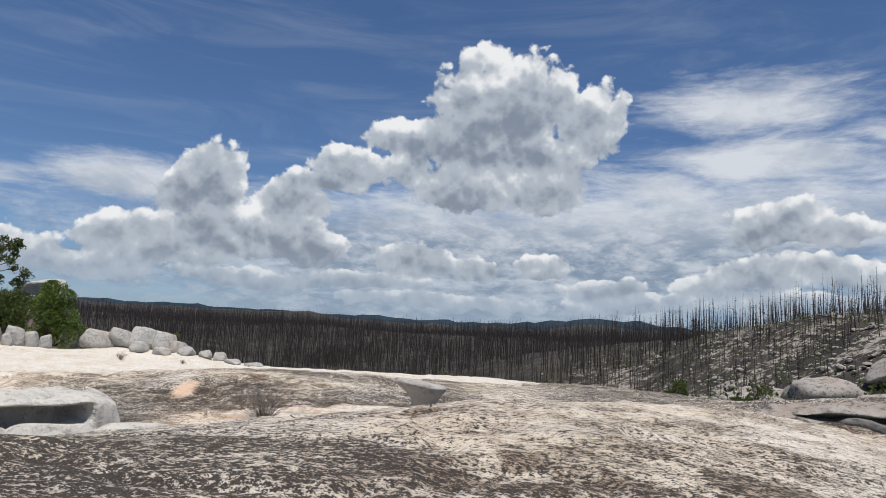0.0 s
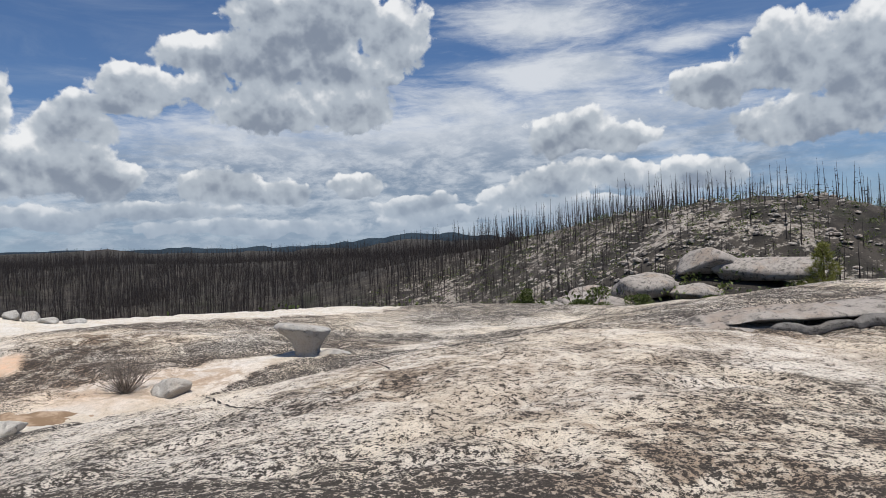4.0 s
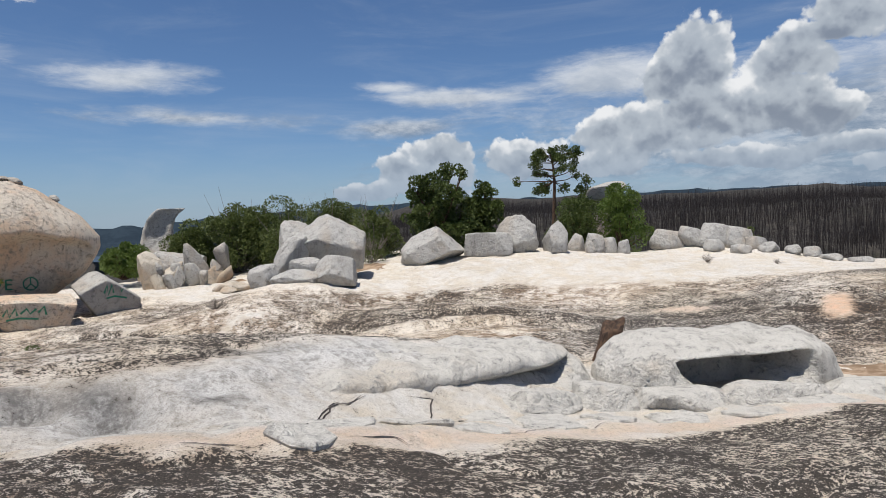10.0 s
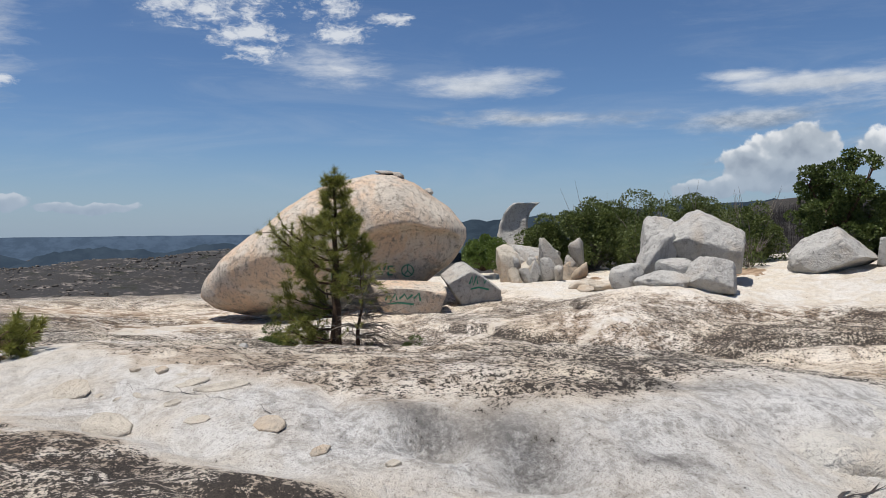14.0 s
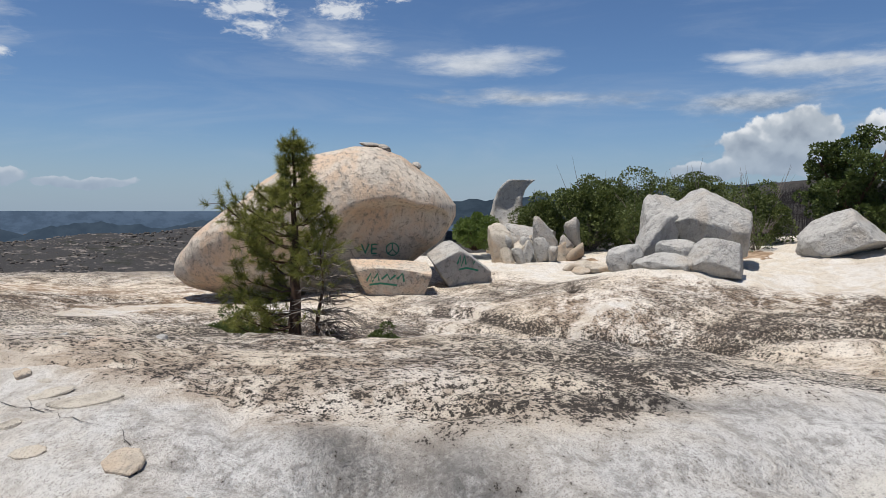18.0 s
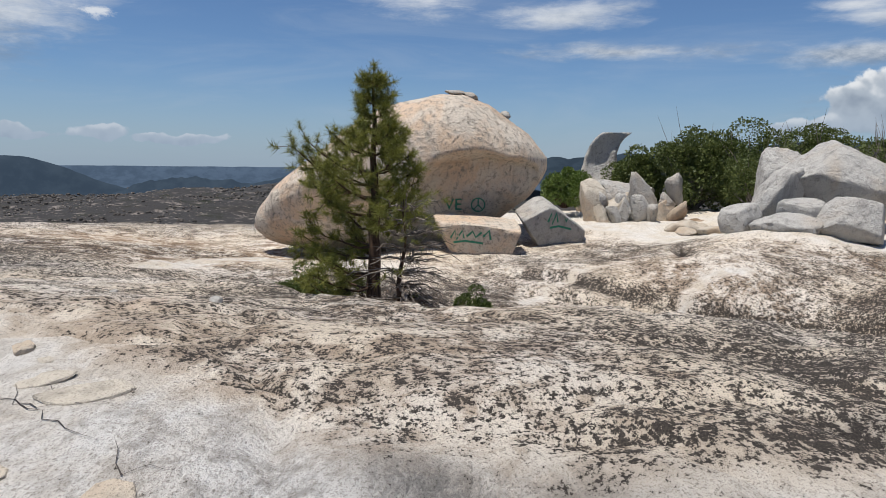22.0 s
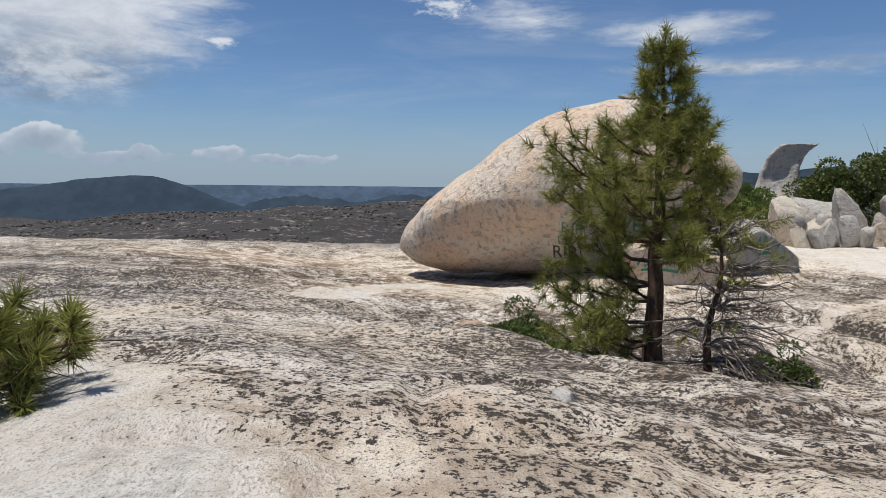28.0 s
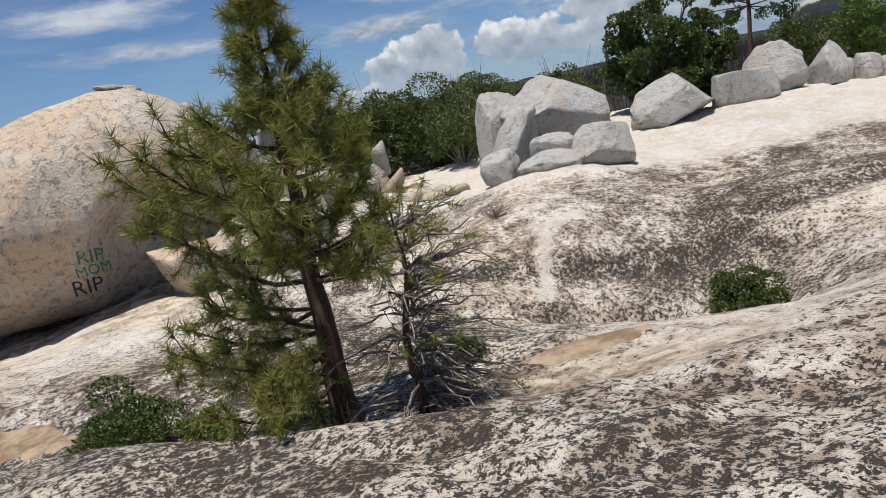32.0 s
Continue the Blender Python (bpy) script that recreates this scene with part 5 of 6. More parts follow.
def broadleaf(at, tall, wide, seed, label, clumps, leaves=7000, size=0.13, z=None, mat=OAK_LEAVES, bole=0.32, limb=0.018, spine=False):
    """A small tree: forked trunk, limbs and a crown of separate clumps. clumps: x, y, z, radius as fractions of the size."""
    rng = random.Random(seed)
    root = thing("oak_tree", (*at, (gz(*at) if z is None else z) - 0.1), label, "tree")
    wood, green = Soup(), Soup()
    fork = Vector((0.05 * wide, 0, bole * tall))
    wood.tube([Vector((0, 0, 0)), Vector((0.02 * wide, 0.03, 0.5 * bole * tall)), fork], [0.024 * tall, 0.018 * tall, 0.015 * tall] if spine else [0.035 * tall, 0.028 * tall, 0.024 * tall], 8)
    total = sum(c[3] ** 2 for c in clumps)
    if spine:
        wood.tube([fork, Vector((0.03 * wide, 0.05, 0.8 * tall)), Vector((-0.02 * wide, 0, 0.97 * tall))], [0.015 * tall, 0.011 * tall, 0.004 * tall], 7)
    for x, y, h, r in clumps:
        c = Vector((x * wide, y * wide, h * tall))
        start = Vector((0.03 * wide, 0.03, max(fork.z, c.z - 0.05 * tall))) if spine else fork
        mid = start.lerp(c, 0.5) + any_way(rng) * (0.02 if spine else 0.05) * tall
        wood.tube([start, mid, c], [limb * tall, limb * 0.65 * tall, limb * 0.28 * tall], 6)
        for _ in range(5):
            q = c + any_way(rng) * r * tall * 0.8
            wood.tube([mid.lerp(c, rng.uniform(0.3, 1)), q], [0.33 * limb * tall, 0.11 * limb * tall], 4)
        for _ in range(11):
            o = any_way(rng) * r * tall * rng.uniform(0.4, 1.05)
            leafy(green, rng, c + o, (r * tall * rng.uniform(0.3, 0.55),) * 2 + (r * tall * 0.34,), int(leaves * r * r / total / 11), size)
    part_mesh("trunk", wood.mesh("trunk"), PINE_BARK, root)
    part_mesh("crown", green.mesh("crown"), mat, root, smooth=False)
    return root


THICKET = "thicket of manzanita behind the split rocks"
shrub((-50.2, 22.6), 5.0, 3.6, 201, "low dark green manzanita shrub beside split rocks", leaves=17000, size=0.15, lumps=30, bare=2, z=-0.5, group=THICKET)
shrub((-47.4, 24.4), 6.4, 5.2, 207, "tall dark green manzanita shrub with a lumpy crown", leaves=27000, size=0.15, lumps=38, bare=4, z=-0.5, group=THICKET)
shrub((-45.6, 26.6), 6.8, 4.6, 208, "dark green manzanita shrub with bare dead twigs on top", leaves=25000, size=0.15, lumps=34, bare=9, z=-0.5, group=THICKET)
shrub((-42.0, 24.6), 4.0, 3.4, 202, "dark green thicket behind heaped boulders", leaves=6000, size=0.13, bare=8, z=-0.2)
shrub((-50.6, 18.3), 4.4, 2.9, 203, "bright green round shrub behind a boulder", mat=BRIGHT_LEAVES, leaves=11000, lumps=22, size=0.12, z=-0.6)
shrub((-47.0, 31.6), 7.0, 3.8, 204, "green shrub with light new growth behind boulders", leaves=14000, lumps=26, size=0.13, bare=6, z=0.9)
shrub((-39.0, 29.2), 3.8, 3.7, 205, "dark green shrub with bare grey stems at its foot", leaves=11000, lumps=22, size=0.12, bare=14, z=0.2)
shrub((-37.3, 27.6), 2.4, 1.6, 206, "tangle of bare grey brush beside a tree", leaves=700, size=0.1, bare=40)
broadleaf((-36.1, 31.5), 5.9, 6.4, 211, "dense dark green oak tree with a lopsided crown",
          ((0, 0, 0.8, 0.15), (-0.16, 0.05, 0.62, 0.15), (0.2, 0, 0.66, 0.14), (0.1, 0.1, 0.92, 0.09), (0.02, 0, 0.5, 0.17), (-0.25, 0, 0.42, 0.13), (0.25, 0.1, 0.45, 0.15), (0.36, 0, 0.86, 0.05), (-0.08, 0, 0.3, 0.14), (0.2, 0, 0.25, 0.15), (0.1, 0, 0.12, 0.13), (-0.12, 0.2, 0.5, 0.15), (0.12, -0.2, 0.5, 0.14), (-0.1, -0.15, 0.72, 0.12)), 26000, size=0.15, z=-0.05)
broadleaf((-34.4, 33.9), 4.8, 5.0, 212, "dark green oak tree beside another one",
          ((0, 0, 0.85, 0.12), (-0.1, 0, 0.65, 0.16), (0.15, 0, 0.6, 0.16), (0, 0, 0.4, 0.19), (0.1, 0, 0.22, 0.17), (-0.2, 0, 0.25, 0.15), (0, 0, 0.1, 0.14)), 18000, size=0.15, z=0.0)
open_rng = random.Random(77)
open_crown = [(0.0, 0, 0.97, 0.03)]
for k in range(34):
    h = open_rng.uniform(0.55, 0.98)
    far = (0.44 - 0.8 * (h - 0.68) ** 2 - 0.25 * max(0, h - 0.85)) * open_rng.uniform(0.25, 1.0)
    open_crown.append((far * open_rng.choice((-1, 1)), far * open_rng.uniform(-0.8, 0.8), h, open_rng.uniform(0.032, 0.055)))
broadleaf((-36.2, 43.1), 7.2, 5.2, 213, "tall thin pine with open clumped branches", open_crown, 9000, size=0.13, z=0.2, bole=0.66, limb=0.006, spine=True)
broadleaf((-34.3, 44.3), 5.0, 2.4, 214, "small dark pine beside a pedestal rock", ((0.1, 0, 0.92, 0.08), (-0.1, 0, 0.78, 0.1), (0.15, 0, 0.72, 0.1), (0, 0, 0.55, 0.14), (0, 0, 0.35, 0.16)), 4000, z=0.3)
shrub((-33.2, 41.6), 5.0, 4.2, 221, "dark green thicket at the foot of a pine", mat=OAK_LEAVES, leaves=14000, lumps=24, size=0.13, z=0.2)
shrub((-30.2, 42.4), 5.0, 4.6, 222, "bright green bushy shrub on the rim", mat=BRIGHT_LEAVES, leaves=15000, lumps=26, size=0.13, z=0.1)
shrub((-23.4, 46.2), 1.6, 1.5, 223, "small olive shrub among rim boulders", leaves=2200, size=0.1)
shrub((-25.3, 14.9), 1.8, 1.35, 231, "small round dark green bush growing from a crack", leaves=12000, lumps=26, size=0.065, mat=OAK_LEAVES)
shrub((-28.4, 4.3), 2.2, 1.0, 232, "low dark green bush at the foot of a pine", lumps=24, leaves=10000, size=0.05, mat=OAK_LEAVES)
shrub((-25.93, 7.74), 1.2, 0.6, 233, "low green bush under a dead sapling", leaves=2600, size=0.05, mat=OAK_LEAVES)
shrub((-27.3, 4.9), 1.3, 0.5, 234, "low green shoots beside a pine trunk", leaves=2200, size=0.05, mat=BRIGHT_LEAVES)
low_pine((-20.35, 0.12), 241, 0.80, 0.60, "stunted pine with crooked dark stems on bare rock")


def bare_shrub(at, wide, tall, seed, label, twigs=90, mat=DEAD_WOOD):
    rng = random.Random(seed)
    wood = Soup()
    for _ in range(twigs):
        az, far = rng.uniform(0, 6.28), rng.uniform(0.15, 1.0)
        top = Vector((math.cos(az) * far * wide / 2, math.sin(az) * far * wide / 2, tall * rng.uniform(0.45, 1.0) * (1.1 - 0.5 * far)))
        mid = top * 0.5 + any_way(rng) * 0.07 * wide
        wood.tube([Vector((mid.x * 0.1, mid.y * 0.1, 0)), mid, top], [0.012, 0.008, 0.003], 4)
        for _ in range(3):
            q = mid.lerp(top, rng.uniform(0.1, 0.9))
            wood.tube([q, q + any_way(rng, 0.5) * 0.16 * wide], [0.005, 0.002], 3)
    ob = part_mesh("bare_shrub", wood.mesh("bare_shrub"), mat)
    ob.matrix_world = pose(*at, gz(*at) - 0.03)
    return tagged(ob, label, "shrub")


bare_shrub((-8.3, 23.0), 2.3, 1.45, 251, "leafless grey shrub in a sandy hollow")
bare_shrub((-32.1, 15.5), 1.1, 0.5, 252, "low dead twiggy shrub on bare rock", 40)
bare_shrub((-22.0, 37.0), 0.9, 0.45, 253, "small dry twig shrub on the pale shelf", 30)
bare_shrub((-19.5, 39.5), 0.6, 0.3, 254, "small dry plant on the pale shelf", 24)


# ---- stump, log and loose stones ----
def stump():
    bm = bmesh.new()
    rows = []
    for i in range(13):
        h = i / 12
        row = []
        for j in range(20):
            a = 2 * math.pi * j / 20
            r = 0.24 * (1 + 0.3 * (1 - h) ** 3) * (1 + 0.16 * noise.noise(Vector((math.cos(a) * 1.5, math.sin(a) * 1.5, h * 1.2))) + 0.05 * math.sin(7 * a))
            top = 0.95 + 0.14 * math.sin(a + 0.6) + 0.06 * math.sin(3 * a)
            row.append(bm.verts.new((r * math.cos(a) + 0.10 * h, r * math.sin(a), h * top)))
        rows.append(row)
    for a, b in zip(rows, rows[1:]):
        for j in range(20):
            bm.faces.new((a[j], a[(j + 1) % 20], b[(j + 1) % 20], b[j]))
    core = bm.verts.new((0.1, 0, 0.78))
    for j in range(20):
        bm.faces.new((rows[-1][j], rows[-1][(j + 1) % 20], core))
    bm.faces.new(rows[0][::-1])
    return bm


st = part("tree_stump", stump(), STUMP_WOOD)
st.matrix_world = pose(-14.6, 16.1, gz(-14.6, 16.1) - 0.12, 0, 6, 30)
tagged(st, "charred broken tree stump wedged between rocks", "stump")


def long_ledge(name, a, b, wide, tall, seed, mat, label, dip=0.0):
    """A low drawn-out rock rib from a to b."""
    length, middle = math.hypot(b[0] - a[0], b[1] - a[1]), gz((a[0] + b[0]) / 2, (a[1] + b[1]) / 2)
    bm = bmesh.new()
    rows = []
    for i in range(61):
        u = i / 60
        taper = max(1 - abs(2 * u - 1) ** 6, 0.0) ** 0.5
        drop = gz(a[0] + (b[0] - a[0]) * u, a[1] + (b[1] - a[1]) * u) - middle - dip
        row = []
        for j in range(24):
            t = 2 * math.pi * j / 24
            c, q = math.cos(t), math.sin(t)
            p = Vector((length * (u - 0.5), wide / 2 * math.copysign(abs(c) ** 0.7, c) * (0.2 + 0.8 * taper), tall * (0.5 + 0.5 * math.copysign(abs(q) ** 0.6, q)) * (0.1 + 0.9 * taper)))
            p += Vector((0, c, q)) * (0.08 * noise.noise(p * 0.8 + Vector((seed, 0, 0))) + 0.04 * noise.noise(p * 3) + 0.015 * noise.noise(p * 9))
            p.z += drop
            row.append(bm.verts.new(p))
        rows.append(row)
    for r0, r1 in zip(rows, rows[1:]):
        for j in range(24):
            bm.faces.new((r0[j], r0[(j + 1) % 24], r1[(j + 1) % 24], r1[j]))
    for row in (rows[0], rows[-1]):
        bm.faces.new(row)
    bmesh.ops.recalc_face_normals(bm, faces=bm.faces)
    ob = part(name, bm, mat)
    mx, my = (a[0] + b[0]) / 2, (a[1] + b[1]) / 2
    ob.matrix_world = pose(mx, my, gz(mx, my), 0, 0, math.degrees(math.atan2(b[1] - a[1], b[0] - a[0])))
    return tagged(ob, label, "rock")


# the undercut's shade is also put into the rib's darker rock colour
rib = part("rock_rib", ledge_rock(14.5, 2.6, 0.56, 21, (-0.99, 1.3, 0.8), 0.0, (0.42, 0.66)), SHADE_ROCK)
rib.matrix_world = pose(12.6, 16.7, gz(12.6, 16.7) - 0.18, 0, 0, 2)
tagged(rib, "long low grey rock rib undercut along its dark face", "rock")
long_ledge("rock_lip", (6.9, 15.35), (19.0, 14.7), 0.36, 0.26, 8, DARK_ROCK, "long dark rock lip curling along an undercut rib", 0.03)
boulder((-22.55, 2.07), (0.16, 0.11, 0.06), 163, "small pale stone lying on lichened granite", cuts=4, detail=3, sink=0.02, name="stone")
boulder((-20.98, 3.62), (0.20, 0.15, 0.085), 161, "small loose white stone on lichened granite", cuts=4, detail=3, sink=0.02, name="stone")


# ---- the burned forest and the stony hill ----
def snag_forest():
    """Thousands of burned trunks on the slopes to the north."""
    rng = np.random.default_rng(5)
    n = 170000
    far = rng.uniform(85, 950, n)
    bearing = np.radians(rng.uniform(-62, 54, n))
    x, y = -far * np.sin(bearing), far * np.cos(bearing)
    out = dome_edge(x, y)
    thin = fbm(x / 45, y / 45, 3, 31)
    stony = np.clip(1.3 * np.exp(-(((x - 86) / 36) ** 2 + ((y - 130) / 36) ** 2)), 0, 0.80)
    keep = (out > 24) & (rng.uniform(0, 1, n) < np.clip(0.55 + 0.9 * thin, 0.06, 1) * (1 - 0.97 * stony) * np.clip(far / 420, 0.5, 1))
    x, y, far = x[keep], y[keep], far[keep]
    z, m = ground_z(x, y) - 0.3, len(x)
    tall = (3.5 + 11 * rng.uniform(0, 1, m) ** 1.3) * np.where(rng.uniform(0, 1, m) < 0.25, 0.55, 1.0) * np.where(far < 230, 0.72, 1.0)
    r, lean = 0.010 * tall + 0.025, rng.uniform(-0.05, 0.05, (m, 2)) * tall[:, None]
    turn = rng.uniform(0, 6.28, m)
    rings = []
    for f, s in ((0, 1.0), (0.55, 0.62), (1.0, 0.12)):
        for q in range(3):
            a = turn + q * 2.094
            rings.append(np.stack([x + lean[:, 0] * f + r * s * np.cos(a), y + lean[:, 1] * f + r * s * np.sin(a), z + tall * f], -1))
    trunks = np.stack(rings, 1).reshape(-1, 3)
    side = [(k * 3 + q, k * 3 + (q + 1) % 3, k * 3 + 3 + (q + 1) % 3, k * 3 + 3 + q) for k in range(2) for q in range(3)]
    quads = (np.arange(m)[:, None, None] * 9 + np.array(side)[None]).reshape(-1, 4)
    spikes = 13
    f = rng.uniform(0.25, 0.98, (m, spikes))
    a, g = rng.uniform(0, 6.28, (m, spikes)), rng.uniform(0.04, 0.17, (m, spikes)) * tall[:, None] * (1.2 - f)
    px, py, pz = x[:, None] + lean[:, :1] * f, y[:, None] + lean[:, 1:] * f, z[:, None] + tall[:, None] * f
    tips = np.stack([px + g * np.cos(a), py + g * np.sin(a), pz + rng.uniform(-0.3, 0.5, (m, spikes)) * g], -1)
    limbs = np.stack([np.stack([px, py, pz - 0.06], -1), np.stack([px, py, pz + 0.08], -1), tips], 2).reshape(-1, 3)
    tris = np.arange(len(limbs)).reshape(-1, 3) + len(trunks)
    me = bpy.data.meshes.new("burned_forest")
    verts = np.concatenate([trunks, limbs])
    me.vertices.add(len(verts))
    me.vertices.foreach_set("co", verts.ravel().astype(np.float32))
    me.loops.add(quads.size + tris.size)
    me.loops.foreach_set("vertex_index", np.concatenate([quads.ravel(), tris.ravel()]).astype(np.int32))
    me.polygons.add(len(quads) + len(tris))
    starts = np.concatenate([np.arange(0, quads.size, 4), quads.size + np.arange(0, tris.size, 3)])
    me.polygons.foreach_set("loop_start", starts.astype(np.int32))
    me.update(calc_edges=True)
    ob = part_mesh("burned_forest", me, CHAR, smooth=False)
    return tagged(ob, "burned forest of bare black trunks on far slopes", "forest", kind="stuff")


snag_forest()


def hill_stones():
    rng = np.random.default_rng(8)
    verts, faces = [], []
    cube = rock_mesh((1, 1, 0.7), 77, 1.0, 6, 1)
    base = [v.co.copy() for v in cube.verts]
    tri = [[v.index for v in f.verts] for f in cube.faces]
    cube.free()
    n = 2000
    xs, ys = rng.normal(70, 32, n), rng.normal(148, 42, n)
    keep = dome_edge(xs, ys) > 14
    xs, ys = xs[keep], ys[keep]
    for x, y, z in zip(xs, ys, ground_z(xs, ys)):
        s, a = rng.uniform(0.5, 1.0) ** 2 * rng.choice([0.8, 1.1, 1.6, 2.6]), rng.uniform(0, 6.28)
        z, n = z - 0.2 * s, len(verts)
        c, q = math.cos(a), math.sin(a)
        fl = rng.uniform(0.4, 0.9)
        verts += [(x + s * (p.x * c - p.y * q), y + s * (p.x * q + p.y * c), z + s * p.z * fl) for p in base]
        faces += [[i + n for i in f] for f in tri]
    me = bpy.data.meshes.new("hill_stones")
    me.from_pydata(verts, [], faces)
    return tagged(part_mesh("hill_stones", me, SHADE_ROCK, smooth=False), "pale boulders strewn over a burned hillside", "rocks", kind="stuff")


hill_stones()


def west_scatter(name, count, seed, sizes, flat, mat, label, category, bias):
    """Outcrops or bushes over the low hills to the west."""
    rng = np.random.default_rng(seed)
    bm = rock_mesh((1, 1, 1), seed, 1.0, 4, 1)
    base = np.array([v.co[:] for v in bm.verts])
    tri = np.array([[v.index for v in fc.verts] for fc in bm.faces])
    bm.free()
    far, b = rng.uniform(140, 1000, count), np.radians(rng.uniform(74, 132, count))
    x, y = -far * np.sin(b), far * np.cos(b)
    keep = (dome_edge(x, y) > 30) & (fbm(x / 90, y / 90, 4, 51) * bias > -0.05)
    x, y = x[keep], y[keep]
    s, a = rng.uniform(*sizes, len(x)), rng.uniform(0, 6.28, len(x))
    z = ground_z(x, y) - 0.12 * s
    px = base[None, :, 0] * np.cos(a)[:, None] - base[None, :, 1] * np.sin(a)[:, None]
    py = base[None, :, 0] * np.sin(a)[:, None] + base[None, :, 1] * np.cos(a)[:, None]
    verts = np.stack([x[:, None] + s[:, None] * px, y[:, None] + s[:, None] * py, z[:, None] + s[:, None] * flat * base[None, :, 2]], -1).reshape(-1, 3)
    faces = (np.arange(len(x))[:, None, None] * len(base) + tri[None]).reshape(-1, 3)
    me = bpy.data.meshes.new(name)
    me.vertices.add(len(verts))
    me.vertices.foreach_set("co", verts.ravel().astype(np.float32))
    me.loops.add(faces.size)
    me.loops.foreach_set("vertex_index", faces.ravel().astype(np.int32))
    me.polygons.add(len(faces))
    me.polygons.foreach_set("loop_start", np.arange(0, faces.size, 3, dtype=np.int32))
    me.update(calc_edges=True)
    return tagged(part_mesh(name, me, mat, smooth=False), label, category, kind="stuff")


west_scatter("west_outcrops", 14000, 61, (0.4, 1.5), 0.4, OUTCROP_ROCK, "pale granite outcrops speckling low western hills", "rocks", 1)
west_scatter("west_brush", 10000, 62, (0.8, 2.2), 0.7, HAZED_BRUSH, "dark burned brush on low western hills", "brush", -0.25)


def hill_brush():
    rng = random.Random(9)
    green = Soup()
    draw = np.random.default_rng(9)
    far, b = draw.uniform(56, 250, 3400), np.radians(draw.uniform(-60, 25, 3400))
    x, y = -far * np.sin(b), far * np.cos(b)
    x, y = x[dome_edge(x, y) > 9], y[dome_edge(x, y) > 9]
    for px, py, pz in zip(x, y, ground_z(x, y)):
        s = rng.uniform(0.4, 1.3)
        leafy(green, rng, (px, py, pz + 0.4 * s), (s, s, 0.8 * s), 26, 0.38)
    return tagged(part_mesh("hill_brush", green.mesh("hill_brush"), SHRUB_LEAVES, smooth=False), "olive brush regrowing on the burned slopes", "brush", kind="stuff")


hill_brush()

# single trees and shrubs that stand out below the hill
young_pine((36.3, 50.3, gz(36.3, 50.3) - 0.1), 5.6, 301, "green conifer standing alone below a stony hill", lambda h, a: 1.9 * (1 - h) + 0.2, needle=0.34, needles=26, trunk=0.14)
broadleaf((10.3, 76.5), 6.5, 4.2, 302, "dark pine with an irregular crown before the burned forest", ((0, 0, 0.85, 0.13), (-0.2, 0, 0.65, 0.15), (0.2, 0, 0.6, 0.15), (0, 0, 0.5, 0.15)), 4000, size=0.24)
for k, (x, y, a, h) in enumerate(((17.5, 52.0, 4.5, 2.6), (23.0, 55.0, 3.4, 2.0), (13.0, 54.0, 3.0, 2.0), (28.0, 53.0, 2.6, 1.5), (33.0, 48.0, 2.4, 1.4), (40.0, 46.0, 3.0, 1.8))):
    shrub((x, y), a, h, 310 + k, "grey-green brush below the stony hill", leaves=3000, size=0.16, bare=16, group="brush below the hill")
for k, (x, y, a, h) in enumerate(((20.0, 58.0, 4.2, 2.2), (26.0, 60.0, 5.0, 2.6), (32.0, 61.0, 4.4, 2.8), (36.0, 57.0, 5.5, 2.4), (29.0, 56.0, 3.0, 1.6), (15.0, 57.0, 3.6, 1.6), (42.0, 55.0, 5.0, 2.0), (24.0, 66.0, 4.0, 2.0))):
    boulder((x, y), (a * 1.7, a * 1.2, h * 0.9), 330 + k, "rounded brown-grey boulder below the stony hill", mat=SHADE_ROCK, turn=k * 47, cuts=5, detail=3, group="boulders below the hill", sink=0.3)
for k in range(20):
    b, far = radians(-16 - 1.9 * k + 4 * math.sin(k * 2.3)), 110 + 60 * ((k * 0.618) % 1)
    x, y = -far * math.sin(b), far * math.cos(b)
    rng = random.Random(400 + k)
    tall, wood = rng.uniform(6, 10.5), Soup()
    line = [Vector((0.03 * j * math.sin(j + k), 0.03 * j * math.cos(j), tall * j / 6)) for j in range(7)]
    wood.tube(line, [0.16 * (1 - 0.85 * j / 6) for j in range(7)], 6)
    for _ in range(26):
        j = rng.uniform(1.8, 5.9)
        p, a, g = line[int(j)].lerp(line[int(j) + 1], j % 1), rng.uniform(0, 6.28), rng.uniform(0.3, 1.5) * (1.25 - j / 6)
        q = p + Vector((math.cos(a) * g, math.sin(a) * g, rng.uniform(-0.2, 0.35) * g))
        wood.tube([p, q], [0.035, 0.012], 3)
    ob = part_mesh("burned_tree", wood.mesh("burned_tree"), CHAR)
    ob.matrix_world = pose(x, y, gz(x, y) - 0.3)
    tagged(ob, "bare black burned tree on the stony hill", "tree", "burned trees on the hill")


